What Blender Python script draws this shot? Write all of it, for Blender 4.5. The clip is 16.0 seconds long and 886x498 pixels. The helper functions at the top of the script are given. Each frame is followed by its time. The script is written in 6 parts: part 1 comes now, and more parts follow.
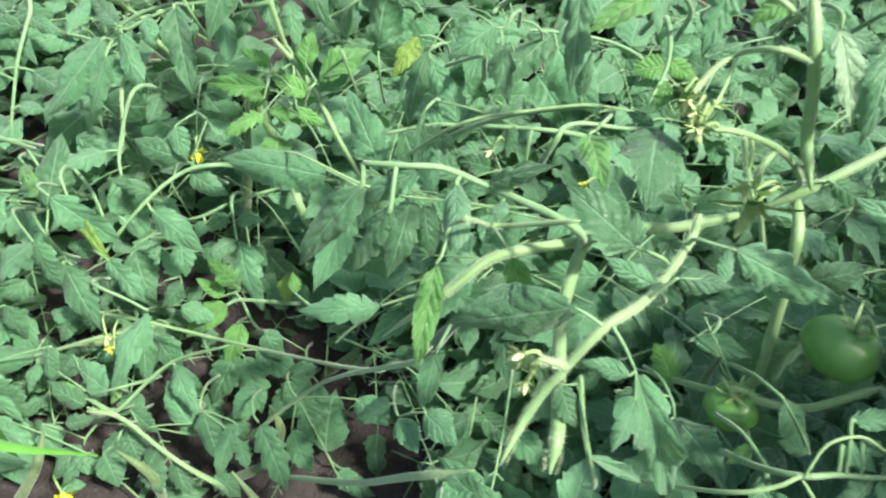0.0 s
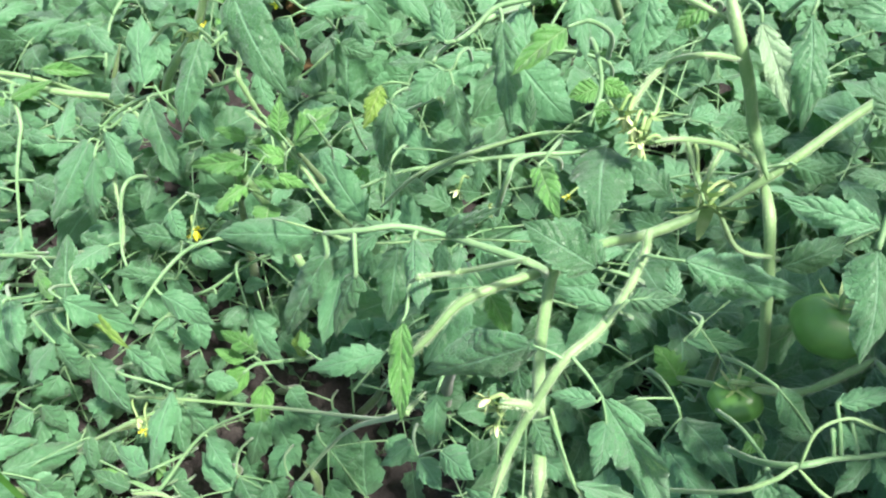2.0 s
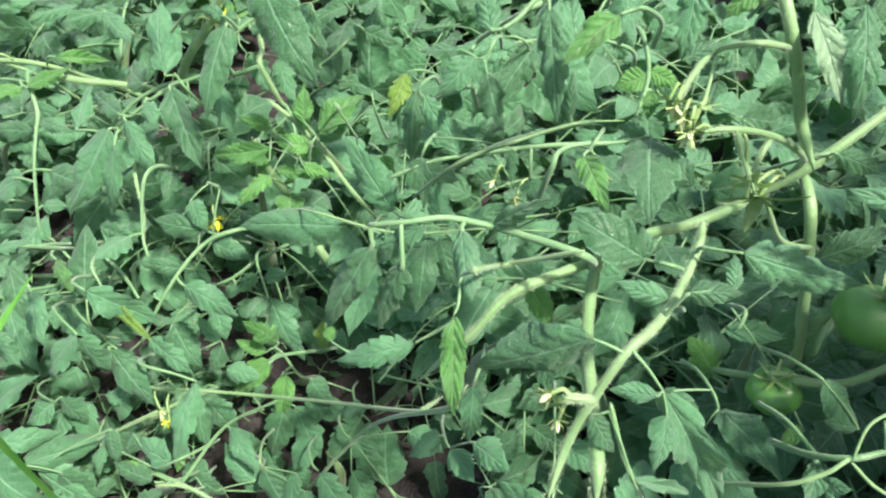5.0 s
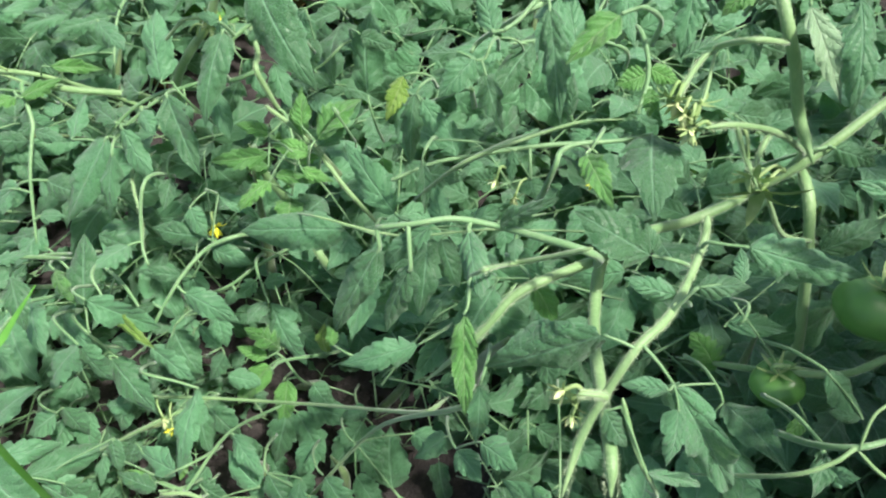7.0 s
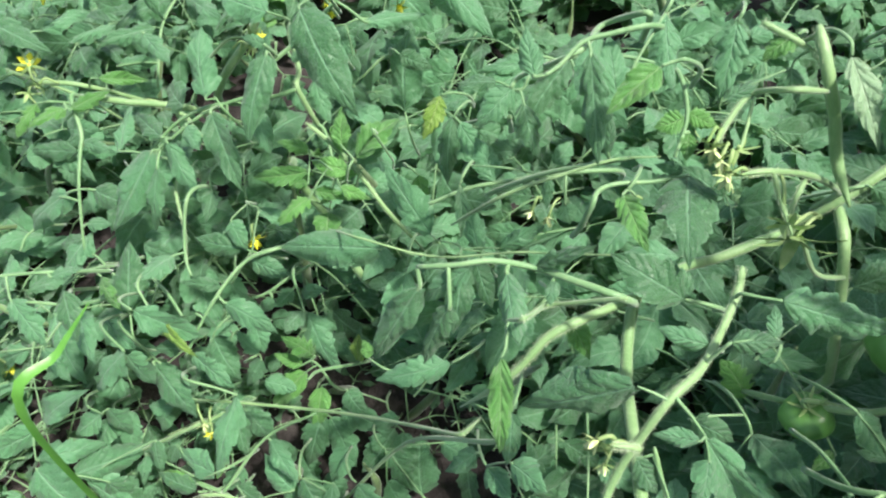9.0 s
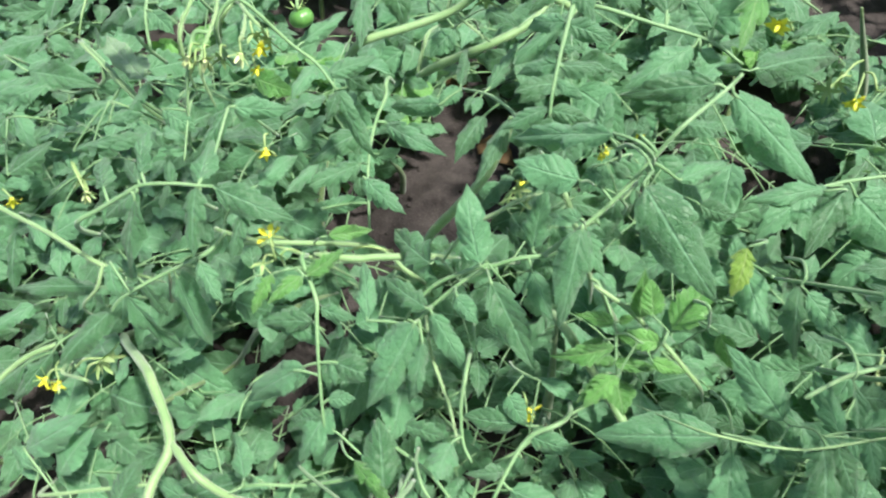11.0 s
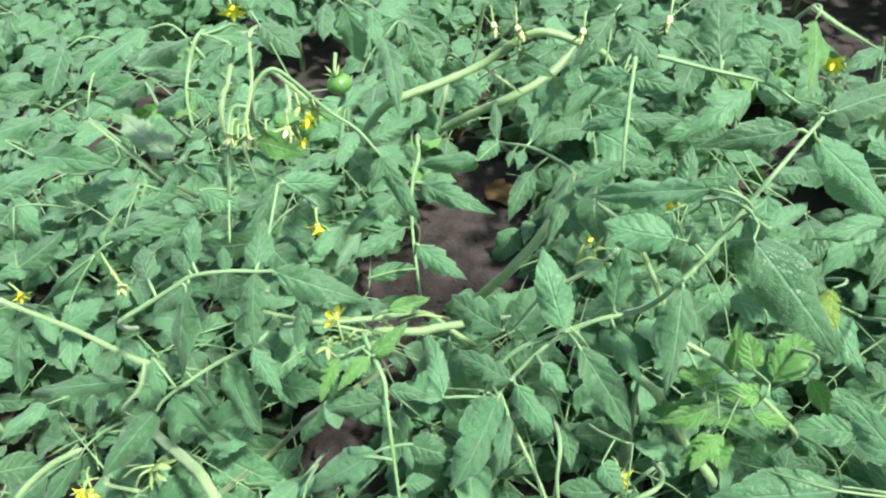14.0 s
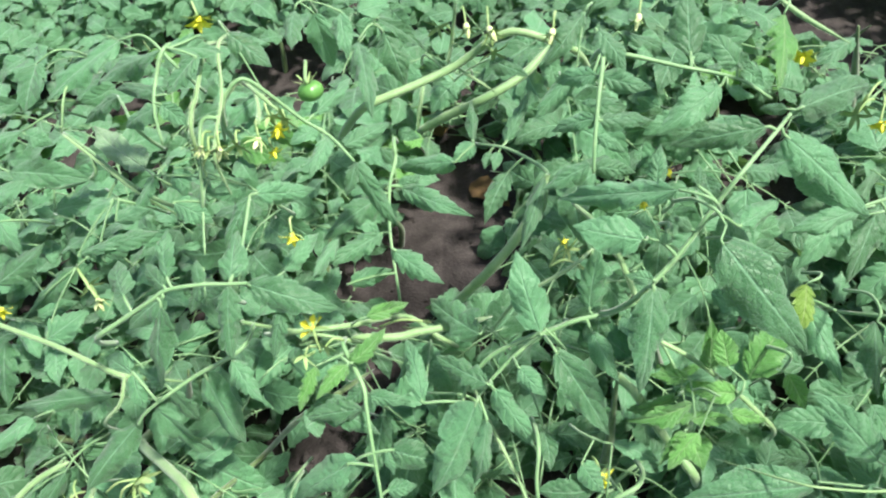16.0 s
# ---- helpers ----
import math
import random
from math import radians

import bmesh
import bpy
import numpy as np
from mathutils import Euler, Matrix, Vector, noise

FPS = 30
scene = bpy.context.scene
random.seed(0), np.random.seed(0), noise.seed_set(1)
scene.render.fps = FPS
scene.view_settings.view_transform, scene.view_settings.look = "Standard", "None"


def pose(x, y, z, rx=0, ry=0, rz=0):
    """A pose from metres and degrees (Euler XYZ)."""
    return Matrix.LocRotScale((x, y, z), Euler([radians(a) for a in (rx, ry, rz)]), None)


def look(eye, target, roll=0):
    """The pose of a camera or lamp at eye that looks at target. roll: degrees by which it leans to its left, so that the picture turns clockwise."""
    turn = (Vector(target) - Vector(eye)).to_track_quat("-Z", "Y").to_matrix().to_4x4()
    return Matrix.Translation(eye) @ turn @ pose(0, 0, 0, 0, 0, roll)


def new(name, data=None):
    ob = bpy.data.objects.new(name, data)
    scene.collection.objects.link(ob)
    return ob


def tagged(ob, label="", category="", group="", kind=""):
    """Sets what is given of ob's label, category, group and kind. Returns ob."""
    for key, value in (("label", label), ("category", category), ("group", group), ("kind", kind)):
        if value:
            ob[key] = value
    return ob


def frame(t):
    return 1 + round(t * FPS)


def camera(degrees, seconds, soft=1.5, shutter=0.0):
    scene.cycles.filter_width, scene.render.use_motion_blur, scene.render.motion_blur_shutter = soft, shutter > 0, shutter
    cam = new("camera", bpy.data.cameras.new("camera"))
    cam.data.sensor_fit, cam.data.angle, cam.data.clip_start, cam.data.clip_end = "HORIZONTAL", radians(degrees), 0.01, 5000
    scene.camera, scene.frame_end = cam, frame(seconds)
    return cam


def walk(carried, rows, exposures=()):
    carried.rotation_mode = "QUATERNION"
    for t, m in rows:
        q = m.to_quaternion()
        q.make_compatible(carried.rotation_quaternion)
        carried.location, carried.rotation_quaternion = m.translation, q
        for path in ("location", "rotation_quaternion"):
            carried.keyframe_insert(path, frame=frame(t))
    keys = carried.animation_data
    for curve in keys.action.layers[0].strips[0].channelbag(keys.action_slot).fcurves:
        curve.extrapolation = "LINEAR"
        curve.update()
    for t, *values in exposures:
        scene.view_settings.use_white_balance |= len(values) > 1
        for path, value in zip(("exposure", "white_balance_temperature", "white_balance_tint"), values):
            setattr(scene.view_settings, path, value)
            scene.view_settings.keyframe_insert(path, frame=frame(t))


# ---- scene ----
cam = camera(63.4, 16.0, soft=2.2, shutter=0.25)
PATH = [
    (0.0, (0.0120, 0.1144, 0.5737), (0.0021, 0.5019, 0.1158), 9.57),
    (0.5, (-0.0103, 0.1292, 0.5561), (-0.0376, 0.5093, 0.0927), 5.10),
    (1.0, (0.0106, 0.1308, 0.5963), (-0.0324, 0.5134, 0.1362), -1.94),
    (1.5, (0.0354, 0.1225, 0.5990), (-0.0161, 0.5098, 0.1436), -4.35),
    (2.0, (0.0452, 0.1234, 0.5976), (0.0037, 0.5151, 0.1451), -3.67),
    (2.5, (0.0480, 0.1177, 0.6031), (0.0142, 0.5088, 0.1494), -3.72),
    (3.0, (0.0586, 0.1201, 0.6049), (0.0268, 0.5124, 0.1521), -4.87),
    (3.5, (0.0610, 0.1273, 0.6019), (0.0295, 0.5188, 0.1483), -4.75),
    (4.0, (0.0433, 0.1273, 0.5947), (0.0101, 0.5144, 0.1375), -3.46),
    (4.2, (0.0323, 0.1297, 0.5965), (-0.0066, 0.5155, 0.1386), -3.03),
    (6.3, (0.0120, 0.1207, 0.5947), (-0.0218, 0.5047, 0.1349), -3.95),
    (6.5, (0.0098, 0.1209, 0.5955), (-0.0216, 0.5057, 0.1363), -3.58),
    (7.0, (0.0117, 0.1244, 0.5974), (-0.0178, 0.5107, 0.1392), -3.73),
    (7.5, (0.0062, 0.1218, 0.5874), (-0.0264, 0.5097, 0.1307), -2.45),
    (8.0, (0.0089, 0.1248, 0.5927), (-0.0284, 0.5106, 0.1346), -2.78),
    (8.2, (0.0105, 0.1288, 0.5977), (-0.0254, 0.5128, 0.1380), -3.22),
    (10.3, (-0.0720, 0.1899, 0.6568), (-0.1510, 0.5555, 0.1876), -8.80),
    (10.5, (-0.1244, 0.2119, 0.6581), (-0.2019, 0.5841, 0.1940), -8.46),
    (11.0, (-0.2369, 0.2672, 0.6713), (-0.2816, 0.6507, 0.2120), -8.20),
    (11.5, (-0.3233, 0.3068, 0.6742), (-0.3370, 0.6932, 0.2153), -6.13),
    (12.0, (-0.3413, 0.3217, 0.6789), (-0.3496, 0.7120, 0.2232), -5.71),
    (12.5, (-0.3377, 0.3083, 0.6769), (-0.3464, 0.7026, 0.2247), -6.68),
    (13.0, (-0.3335, 0.3022, 0.6793), (-0.3380, 0.6994, 0.2297), -7.59),
    (13.5, (-0.3367, 0.3042, 0.6787), (-0.3364, 0.7043, 0.2315), -7.49),
    (14.0, (-0.3314, 0.3119, 0.6791), (-0.3299, 0.7121, 0.2321), -7.75),
    (14.5, (-0.3272, 0.3141, 0.6792), (-0.3264, 0.7131, 0.2311), -7.96),
    (15.0, (-0.3141, 0.3183, 0.6778), (-0.3167, 0.7150, 0.2277), -9.03),
    (15.5, (-0.3088, 0.3212, 0.6899), (-0.3125, 0.7165, 0.2386), -10.24),
    (16.0, (-0.3104, 0.3182, 0.6847), (-0.3098, 0.7126, 0.2325), -9.60),
]
EXPOSURES = [(0.0, 0.92), (0.5, 0.9), (1.0, 0.95), (3.5, 1.02), (4.2, 0.95), (6.3, 0.56), (8.2, 0.56), (10.3, 0.8), (11.0, 0.72), (12.0, 0.8), (16.0, 0.85)]
walk(cam, [(t, look(eye, target, roll)) for t, eye, target, roll in PATH], EXPOSURES)

# ---- world, sun ----
world = bpy.data.worlds.new("world")
scene.world = world
world.use_nodes = True
wn, wl = world.node_tree.nodes, world.node_tree.links
sky = wn.new("ShaderNodeTexSky")
sky.sky_type = "NISHITA"
sky.sun_disc = False
sky.sun_elevation, sky.sun_rotation = radians(62), radians(112)
sky.air_density, sky.dust_density = 1.0, 3.0
wl.new(sky.outputs[0], wn["Background"].inputs[0])
wn["Background"].inputs[1].default_value = 0.12
sun = new("sun", bpy.data.lights.new("sun", "SUN"))
sun.data.energy, sun.data.angle, sun.data.color = 4.6, radians(5), (1.0, 0.965, 0.90)
sun.matrix_world = look((0.55, -0.22, 1.10), (0, 0, 0))


# ---- materials ----
class Nodes:
    """Short hand for a node material."""

    def __init__(self, name):
        self.mat = bpy.data.materials.new(name)
        self.mat.use_nodes = True
        self.tree = self.mat.node_tree
        self.bsdf = self.tree.nodes["Principled BSDF"]

    def node(self, kind, **settings):
        n = self.tree.nodes.new(kind)
        for k, v in settings.items():
            n.inputs[k.replace("_", " ")].default_value = v
        return n

    def link(self, a, b):
        self.tree.links.new(a, b)

    def math(self, op, a, b=0.0, c=0.0):
        n = self.tree.nodes.new("ShaderNodeMath")
        n.operation = op
        for i, v in enumerate((a, b, c)):
            if isinstance(v, (int, float)):
                n.inputs[i].default_value = v
            else:
                self.link(v, n.inputs[i])
        return n.outputs[0]

    def mix(self, fac, a, b, kind="MIX"):
        n = self.tree.nodes.new("ShaderNodeMix")
        n.data_type, n.blend_type = "RGBA", kind
        for i, v in ((0, fac), (6, a), (7, b)):
            if isinstance(v, (int, float)):
                n.inputs[i].default_value = v
            elif isinstance(v, tuple):
                n.inputs[i].default_value = (*v, 1)
            else:
                self.link(v, n.inputs[i])
        return n.outputs[2]

    def noise(self, scale, detail=3.0, vector=None):
        n = self.node("ShaderNodeTexNoise", Scale=scale, Detail=detail)
        if vector is not None:
            self.link(vector, n.inputs["Vector"])
        return n.outputs[0]

    def ramp(self, fac, low, high):
        n = self.tree.nodes.new("ShaderNodeMapRange")
        n.inputs[1].default_value, n.inputs[2].default_value = low, high
        self.link(fac, n.inputs[0])
        return n.outputs[0]

    def bump(self, height, strength, distance):
        n = self.node("ShaderNodeBump", Strength=strength, Distance=distance)
        self.link(height, n.inputs["Height"])
        self.link(n.outputs[0], self.bsdf.inputs["Normal"])
        return n.outputs[0]


def leaf_material(name, deep, fresh, vein, through_light=0.3, sheen=0.25):
    """Downy tomato foliage: pale midrib and side veins, puckered between them, blotched, lit from behind."""
    m = Nodes(name)
    uv = m.tree.nodes.new("ShaderNodeUVMap").outputs[0]
    sep = m.tree.nodes.new("ShaderNodeSeparateXYZ")
    m.link(uv, sep.inputs[0])
    info = m.tree.nodes.new("ShaderNodeObjectInfo").outputs["Random"]
    place = m.tree.nodes.new("ShaderNodeNewGeometry").outputs["Position"]
    across = m.math("ABSOLUTE", m.math("MULTIPLY_ADD", sep.outputs[0], 2.0, -1.0))
    along = sep.outputs[1]
    wander = m.noise(60.0, 2.0, place)
    phase = m.math("ADD", m.math("MULTIPLY_ADD", along, 6.0, m.math("MULTIPLY", across, -1.5)), m.math("MULTIPLY_ADD", wander, 0.55, info))
    ripple = m.math("ABSOLUTE", m.math("SUBTRACT", m.math("FRACT", phase), 0.5))
    side = m.math("MULTIPLY", m.ramp(ripple, 0.05, 0.0), m.math("SUBTRACT", 1.0, across))
    mid = m.ramp(across, 0.085, 0.02)
    veins = m.math("MAXIMUM", mid, m.math("MULTIPLY", side, 0.55))
    blotch = m.noise(34.0, 4.0, place)
    fine = m.noise(420.0, 3.0, place)
    crinkle = m.noise(190.0, 2.0, place)
    cells = m.node("ShaderNodeTexVoronoi", Scale=1.0)
    cells.feature, cells.voronoi_dimensions = "DISTANCE_TO_EDGE", "2D"
    spread = m.node("ShaderNodeMapping")
    spread.inputs["Scale"].default_value = (13.0, 24.0, 1.0)
    m.link(uv, spread.inputs["Vector"])
    m.link(spread.outputs[0], cells.inputs["Vector"])
    net = m.ramp(cells.outputs["Distance"], 0.10, 0.0)
    tone = m.math("ADD", m.math("MULTIPLY", blotch, 0.8), m.math("MULTIPLY_ADD", info, 1.5, -0.66))
    colour = m.mix(tone, deep, fresh)
    colour = m.mix(m.math("MULTIPLY", m.ramp(crinkle, 0.50, 0.70), 0.09), colour, vein)
    colour = m.mix(m.math("MULTIPLY", m.ramp(fine, 0.45, 0.75), 0.07), colour, vein)
    colour = m.mix(m.math("MULTIPLY", net, 0.16), colour, vein)
    rim = m.ramp(across, 0.88, 1.0)
    colour = m.mix(m.math("MULTIPLY", m.math("MAXIMUM", veins, m.math("MULTIPLY", rim, 0.75)), 0.62), colour, vein)
    spots = m.ramp(m.noise(75.0, 2.0, place), 0.70, 0.76)
    colour = m.mix(m.math("MULTIPLY", spots, 0.25), colour, (0.14, 0.20, 0.05))
    m.link(colour, m.bsdf.inputs["Base Color"])
    m.link(m.math("MULTIPLY_ADD", crinkle, 0.22, 0.37), m.bsdf.inputs["Roughness"])
    m.bsdf.inputs["Specular IOR Level"].default_value = 0.5
    m.bsdf.inputs["Sheen Weight"].default_value = sheen
    m.bsdf.inputs["Sheen Roughness"].default_value = 0.6
    pucker = m.math("MULTIPLY_ADD", m.math("SINE", m.math("MULTIPLY", ripple, 3.14)), 0.38, m.math("MULTIPLY", mid, -0.7))
    height = m.math("ADD", pucker, m.math("MULTIPLY_ADD", crinkle, 0.9, m.math("MULTIPLY_ADD", net, -0.35, m.math("MULTIPLY", blotch, 0.8))))
    normal = m.bump(height, 0.7, 0.0026)
    glow = m.node("ShaderNodeBsdfTranslucent")
    m.link(m.mix(0.45, colour, (0.30, 0.50, 0.05)), glow.inputs["Color"])
    m.link(normal, glow.inputs["Normal"])
    both = m.node("ShaderNodeMixShader", Fac=through_light)
    m.link(m.bsdf.outputs[0], both.inputs[1])
    m.link(glow.outputs[0], both.inputs[2])
    m.link(both.outputs[0], m.tree.nodes["Material Output"].inputs["Surface"])
    return m.mat


def stem_material(name, low, high, rough=0.5):
    m = Nodes(name)
    place = m.tree.nodes.new("ShaderNodeNewGeometry").outputs["Position"]
    long = m.node("ShaderNodeMapping")
    long.inputs["Scale"].default_value = (1, 1, 0.35)
    m.link(place, long.inputs["Vector"])
    patch = m.noise(30.0, 3.0, place)
    grain = m.noise(500.0, 3.0, long.outputs[0])
    colour = m.mix(m.ramp(patch, 0.3, 0.7), low, high)
    colour = m.mix(m.math("MULTIPLY", m.ramp(grain, 0.5, 0.8), 0.35), colour, (0.36, 0.48, 0.23))
    m.link(colour, m.bsdf.inputs["Base Color"])
    m.bsdf.inputs["Roughness"].default_value = rough
    m.bsdf.inputs["Sheen Weight"].default_value = 0.3
    m.bsdf.inputs["Subsurface Weight"].default_value = 0.0
    m.bump(grain, 0.4, 0.0012)
    return m.mat


def plain_material(name, low, high, scale, rough=0.5, relief=0.0005, spec=0.5):
    m = Nodes(name)
    place = m.tree.nodes.new("ShaderNodeNewGeometry").outputs["Position"]
    n = m.noise(scale, 4.0, place)
    m.link(m.mix(m.ramp(n, 0.3, 0.7), low, high), m.bsdf.inputs["Base Color"])
    m.bsdf.inputs["Roughness"].default_value = rough
    m.bsdf.inputs["Specular IOR Level"].default_value = spec
    m.bump(m.noise(scale * 6, 3.0, place), 0.4, relief)
    return m.mat


def soil_material():
    m = Nodes("damp_soil")
    place = m.tree.nodes.new("ShaderNodeNewGeometry").outputs["Position"]
    big, mid, fine = m.noise(5.0, 4.0, place), m.noise(45.0, 5.0, place), m.noise(320.0, 4.0, place)
    colour = m.mix(m.ramp(big, 0.3, 0.7), (0.026, 0.022, 0.021), (0.050, 0.043, 0.041))
    colour = m.mix(m.ramp(mid, 0.35, 0.75), colour, (0.066, 0.057, 0.053))
    colour = m.mix(m.math("MULTIPLY", m.ramp(fine, 0.55, 0.8), 0.5), colour, (0.130, 0.112, 0.100))
    m.link(colour, m.bsdf.inputs["Base Color"])
    m.bsdf.inputs["Roughness"].default_value = 0.9
    m.bsdf.inputs["Specular IOR Level"].default_value = 0.2
    m.bump(m.math("ADD", mid, m.math("MULTIPLY", fine, 0.4)), 0.8, 0.008)
    return m.mat


LEAF = [
    leaf_material("tomato_leaf", (0.046, 0.165, 0.056), (0.109, 0.318, 0.134), (0.23, 0.48, 0.26)),
    leaf_material("fresh_leaf", (0.074, 0.270, 0.044), (0.145, 0.420, 0.078), (0.30, 0.53, 0.19), 0.34),
    leaf_material("yellowing_leaf", (0.160, 0.330, 0.030), (0.300, 0.460, 0.050), (0.42, 0.55, 0.18), 0.35),
    leaf_material("pale_underside", (0.19, 0.350, 0.165), (0.270, 0.440, 0.230), (0.36, 0.52, 0.30), 0.2),
]
STEM = stem_material("green_stem", (0.155, 0.295, 0.105), (0.26, 0.41, 0.17))
RACHIS = stem_material("leaf_stalk", (0.11, 0.25, 0.09), (0.21, 0.37, 0.16))
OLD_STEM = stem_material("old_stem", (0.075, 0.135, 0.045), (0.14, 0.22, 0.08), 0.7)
PETAL = plain_material("petal", (0.84, 0.80, 0.030), (0.92, 0.90, 0.10), 200, 0.55)
WILTED = plain_material("wilted_petal", (0.48, 0.58, 0.22), (0.66, 0.73, 0.40), 200, 0.7)
SEPAL = plain_material("sepal", (0.20, 0.34, 0.10), (0.36, 0.47, 0.20), 150, 0.6)
HAIR = plain_material("down_hair", (0.38, 0.50, 0.28), (0.52, 0.62, 0.40), 100, 0.6)
FRUIT = plain_material("green_tomato", (0.070, 0.210, 0.042), (0.150, 0.34, 0.085), 28, 0.30, 0.0003)
SOIL = soil_material()
GRASS = plain_material("grass", (0.07, 0.23, 0.028), (0.12, 0.32, 0.05), 40, 0.4)
DRY = plain_material("dry_litter", (0.07, 0.040, 0.016), (0.17, 0.105, 0.038), 60, 0.8, 0.001)


# ---- helpers ----
def mesh_of(name, verts, faces, material, smooth=True, uvs=None):
    me = bpy.data.meshes.new(name)
    me.from_pydata(verts, [], faces)
    me.materials.append(material)
    if uvs is not None:
        layer = me.uv_layers.new(name="uv")
        index = np.empty(len(me.loops), dtype=np.int32)
        me.loops.foreach_get("vertex_index", index)
        layer.data.foreach_set("uv", np.asarray(uvs, dtype=np.float32)[index].ravel())
    if smooth:
        me.polygons.foreach_set("use_smooth", [True] * len(me.polygons))
    me.update()
    return me


def part(name, me, parent, label=""):
    ob = new(name, me)
    ob.parent = parent
    return tagged(ob, label=label)


def smooth_line(points, steps):
    """A Catmull-Rom line through the points."""
    p = [Vector(q) for q in points]
    p = [p[0] * 2 - p[1], *p, p[-1] * 2 - p[-2]]
    out = []
    for a, b, c, d in zip(p, p[1:], p[2:], p[3:]):
        for i in range(steps):
            t = i / steps
            out.append(0.5 * ((2 * b) + (c - a) * t + (2 * a - 5 * b + 4 * c - d) * t * t + (3 * b - a - 3 * c + d) * t ** 3))
    return [*out, p[-2]]


def tube(line, radii, sides, verts, faces, wobble=0.0):
    """Adds a tapered tube along the line."""
    first, side = len(verts), None
    for i, q in enumerate(line):
        way = (line[min(i + 1, len(line) - 1)] - line[max(i - 1, 0)]).normalized()
        side = way.orthogonal() if side is None else side - way * side.dot(way)
        side.normalize()
        other = way.cross(side)
        r = radii[i] * (1 + wobble * math.sin(i * 1.7 + q.x * 90))
        for k in range(sides):
            a = math.tau * k / sides
            verts.append(q + side * (r * math.cos(a)) + other * (r * math.sin(a)))
    for i in range(len(line) - 1):
        for k in range(sides):
            a, b = first + i * sides + k, first + i * sides + (k + 1) % sides
            faces.append((a, b, b + sides, a + sides))
    faces.append(tuple(range(first + sides - 1, first - 1, -1)))
    faces.append(tuple(range(len(verts) - sides, len(verts))))


# ---- leaflets ----
def blade_mesh(name, seed, material, teeth, lobes, arch, fold, rows, cols):
    """A leaflet 1 long and 1 wide: pointed, toothed or lobed towards its base, creased along the midrib, puckered between its side veins."""
    rng = random.Random(seed)
    verts, faces, uvs = [], [], []
    lean, phase = rng.uniform(-0.07, 0.07), [rng.uniform(0, 1), rng.uniform(0, 1)]
    count = [teeth * rng.uniform(0.85, 1.15), teeth * rng.uniform(0.85, 1.15)]
    deep = [[rng.uniform(0.25, 1.3) for k in range(16)] for s in range(2)]
    twist, wave, roll = rng.uniform(-0.16, 0.16), rng.uniform(0, 6), rng.uniform(0.03, 0.14)
    swell, taper = rng.uniform(0.44, 0.62), rng.uniform(0.95, 1.3)
    peak = swell / (swell + taper)
    most = peak ** swell * (1 - peak) ** taper
    for i in range(rows + 1):
        v = i / rows
        body = (v ** swell) * ((1 - v) ** taper) / most
        for j in range(-cols, cols + 1):
            u = j / cols
            s = 0 if u < 0 else 1
            saw = (v * count[s] + phase[s]) % 1.0
            tooth = (saw / 0.7 if saw < 0.7 else (1 - saw) / 0.3) ** 0.8
            cut = 1 - lobes * deep[s][int(v * count[s] + phase[s])] * (1 - tooth) * (1.45 - 1.15 * v)
            cut *= 1 - 0.05 * ((v * count[s] * 2.7 + phase[s] * 3) % 1.0)
            half = 0.5 * body * max(0.25, cut) if 0 < v < 1 else 0.0
            x = u * half + lean * math.sin(v * math.pi)
            y = v + abs(u) * tooth * 0.06 * (1 - v)
            z = arch * 4 * v * (1 - v) * (0.75 + 0.5 * v) + fold * abs(u) * half
            z -= roll * abs(u) ** 3 * half * 2
            z += 0.16 * half * u * u * math.sin(v * 10 + wave + s * 2) + twist * u * half * v
            z += 0.012 * math.sin((v * 6 - abs(u) * 1.5) * math.tau) * abs(u) * (1 - abs(u)) * 2 * body
            verts.append((x, y, z))
            uvs.append((0.5 + 0.5 * u, v))
    n = 2 * cols + 1
    for i in range(rows):
        for j in range(n - 1):
            a = i * n + j
            faces.append((a, a + 1, a + n + 1, a + n))
    return mesh_of(name, verts, faces, material, True, uvs)


BLADES = []
for tone, material in enumerate(LEAF):
    kinds = []
    for k in range(9 if tone == 0 else 5):
        rng = random.Random(100 * tone + k)
        lobes = (0.15, 0.25, 0.42, 0.18, 0.33, 0.13, 0.24, 0.48, 0.20)[k]
        kinds.append(blade_mesh("leaflet", 50 * tone + k, material, rng.choice((5, 6, 7)), lobes, rng.uniform(0.03, 0.12), rng.uniform(-0.12, 0.26), 60, 4))
    BLADES.append(kinds)
SMALL = [blade_mesh("leaflet", 900 + k, LEAF[0], 5, 0.13 + 0.10 * (k % 3), 0.05 + 0.03 * (k % 4), 0.15 + 0.08 * (k % 3), 26, 2) for k in range(8)]
SMALL_FRESH = [blade_mesh("leaflet", 950 + k, LEAF[1], 5, 0.28, 0.08, 0.2, 26, 2) for k in range(3)]
# rough direction to the camera; leaflets turn their faces to it to fit the view
TO_CAMERA = Vector((0.0, -0.60, 0.80))


def blade_pose(base, tip, width, rng, spread=34):
    base, way = Vector(base), Vector(tip) - Vector(base)
    long = way.length
    y = way.normalized()
    z = TO_CAMERA - y * TO_CAMERA.dot(y)
    if z.length < 0.2:
        z = Vector((0, 0, 1)) - y * y.z
    z.normalize()
    z.rotate(Matrix.Rotation(radians(rng.uniform(-spread, spread)), 3, y))
    x = y.cross(z)
    m = Matrix((x, y, z)).transposed().to_4x4()
    return Matrix.Translation(base) @ m @ Matrix.Diagonal((width, long, long, 1))


def plant(x, y, label):
    ob = new("tomato_plant")
    ob.empty_display_size = 0.05
    ob.location = (x, y, GROUND)
    ob["home"] = 1
    return tagged(ob, label, "tomato plant", "tomato plants in the bed")


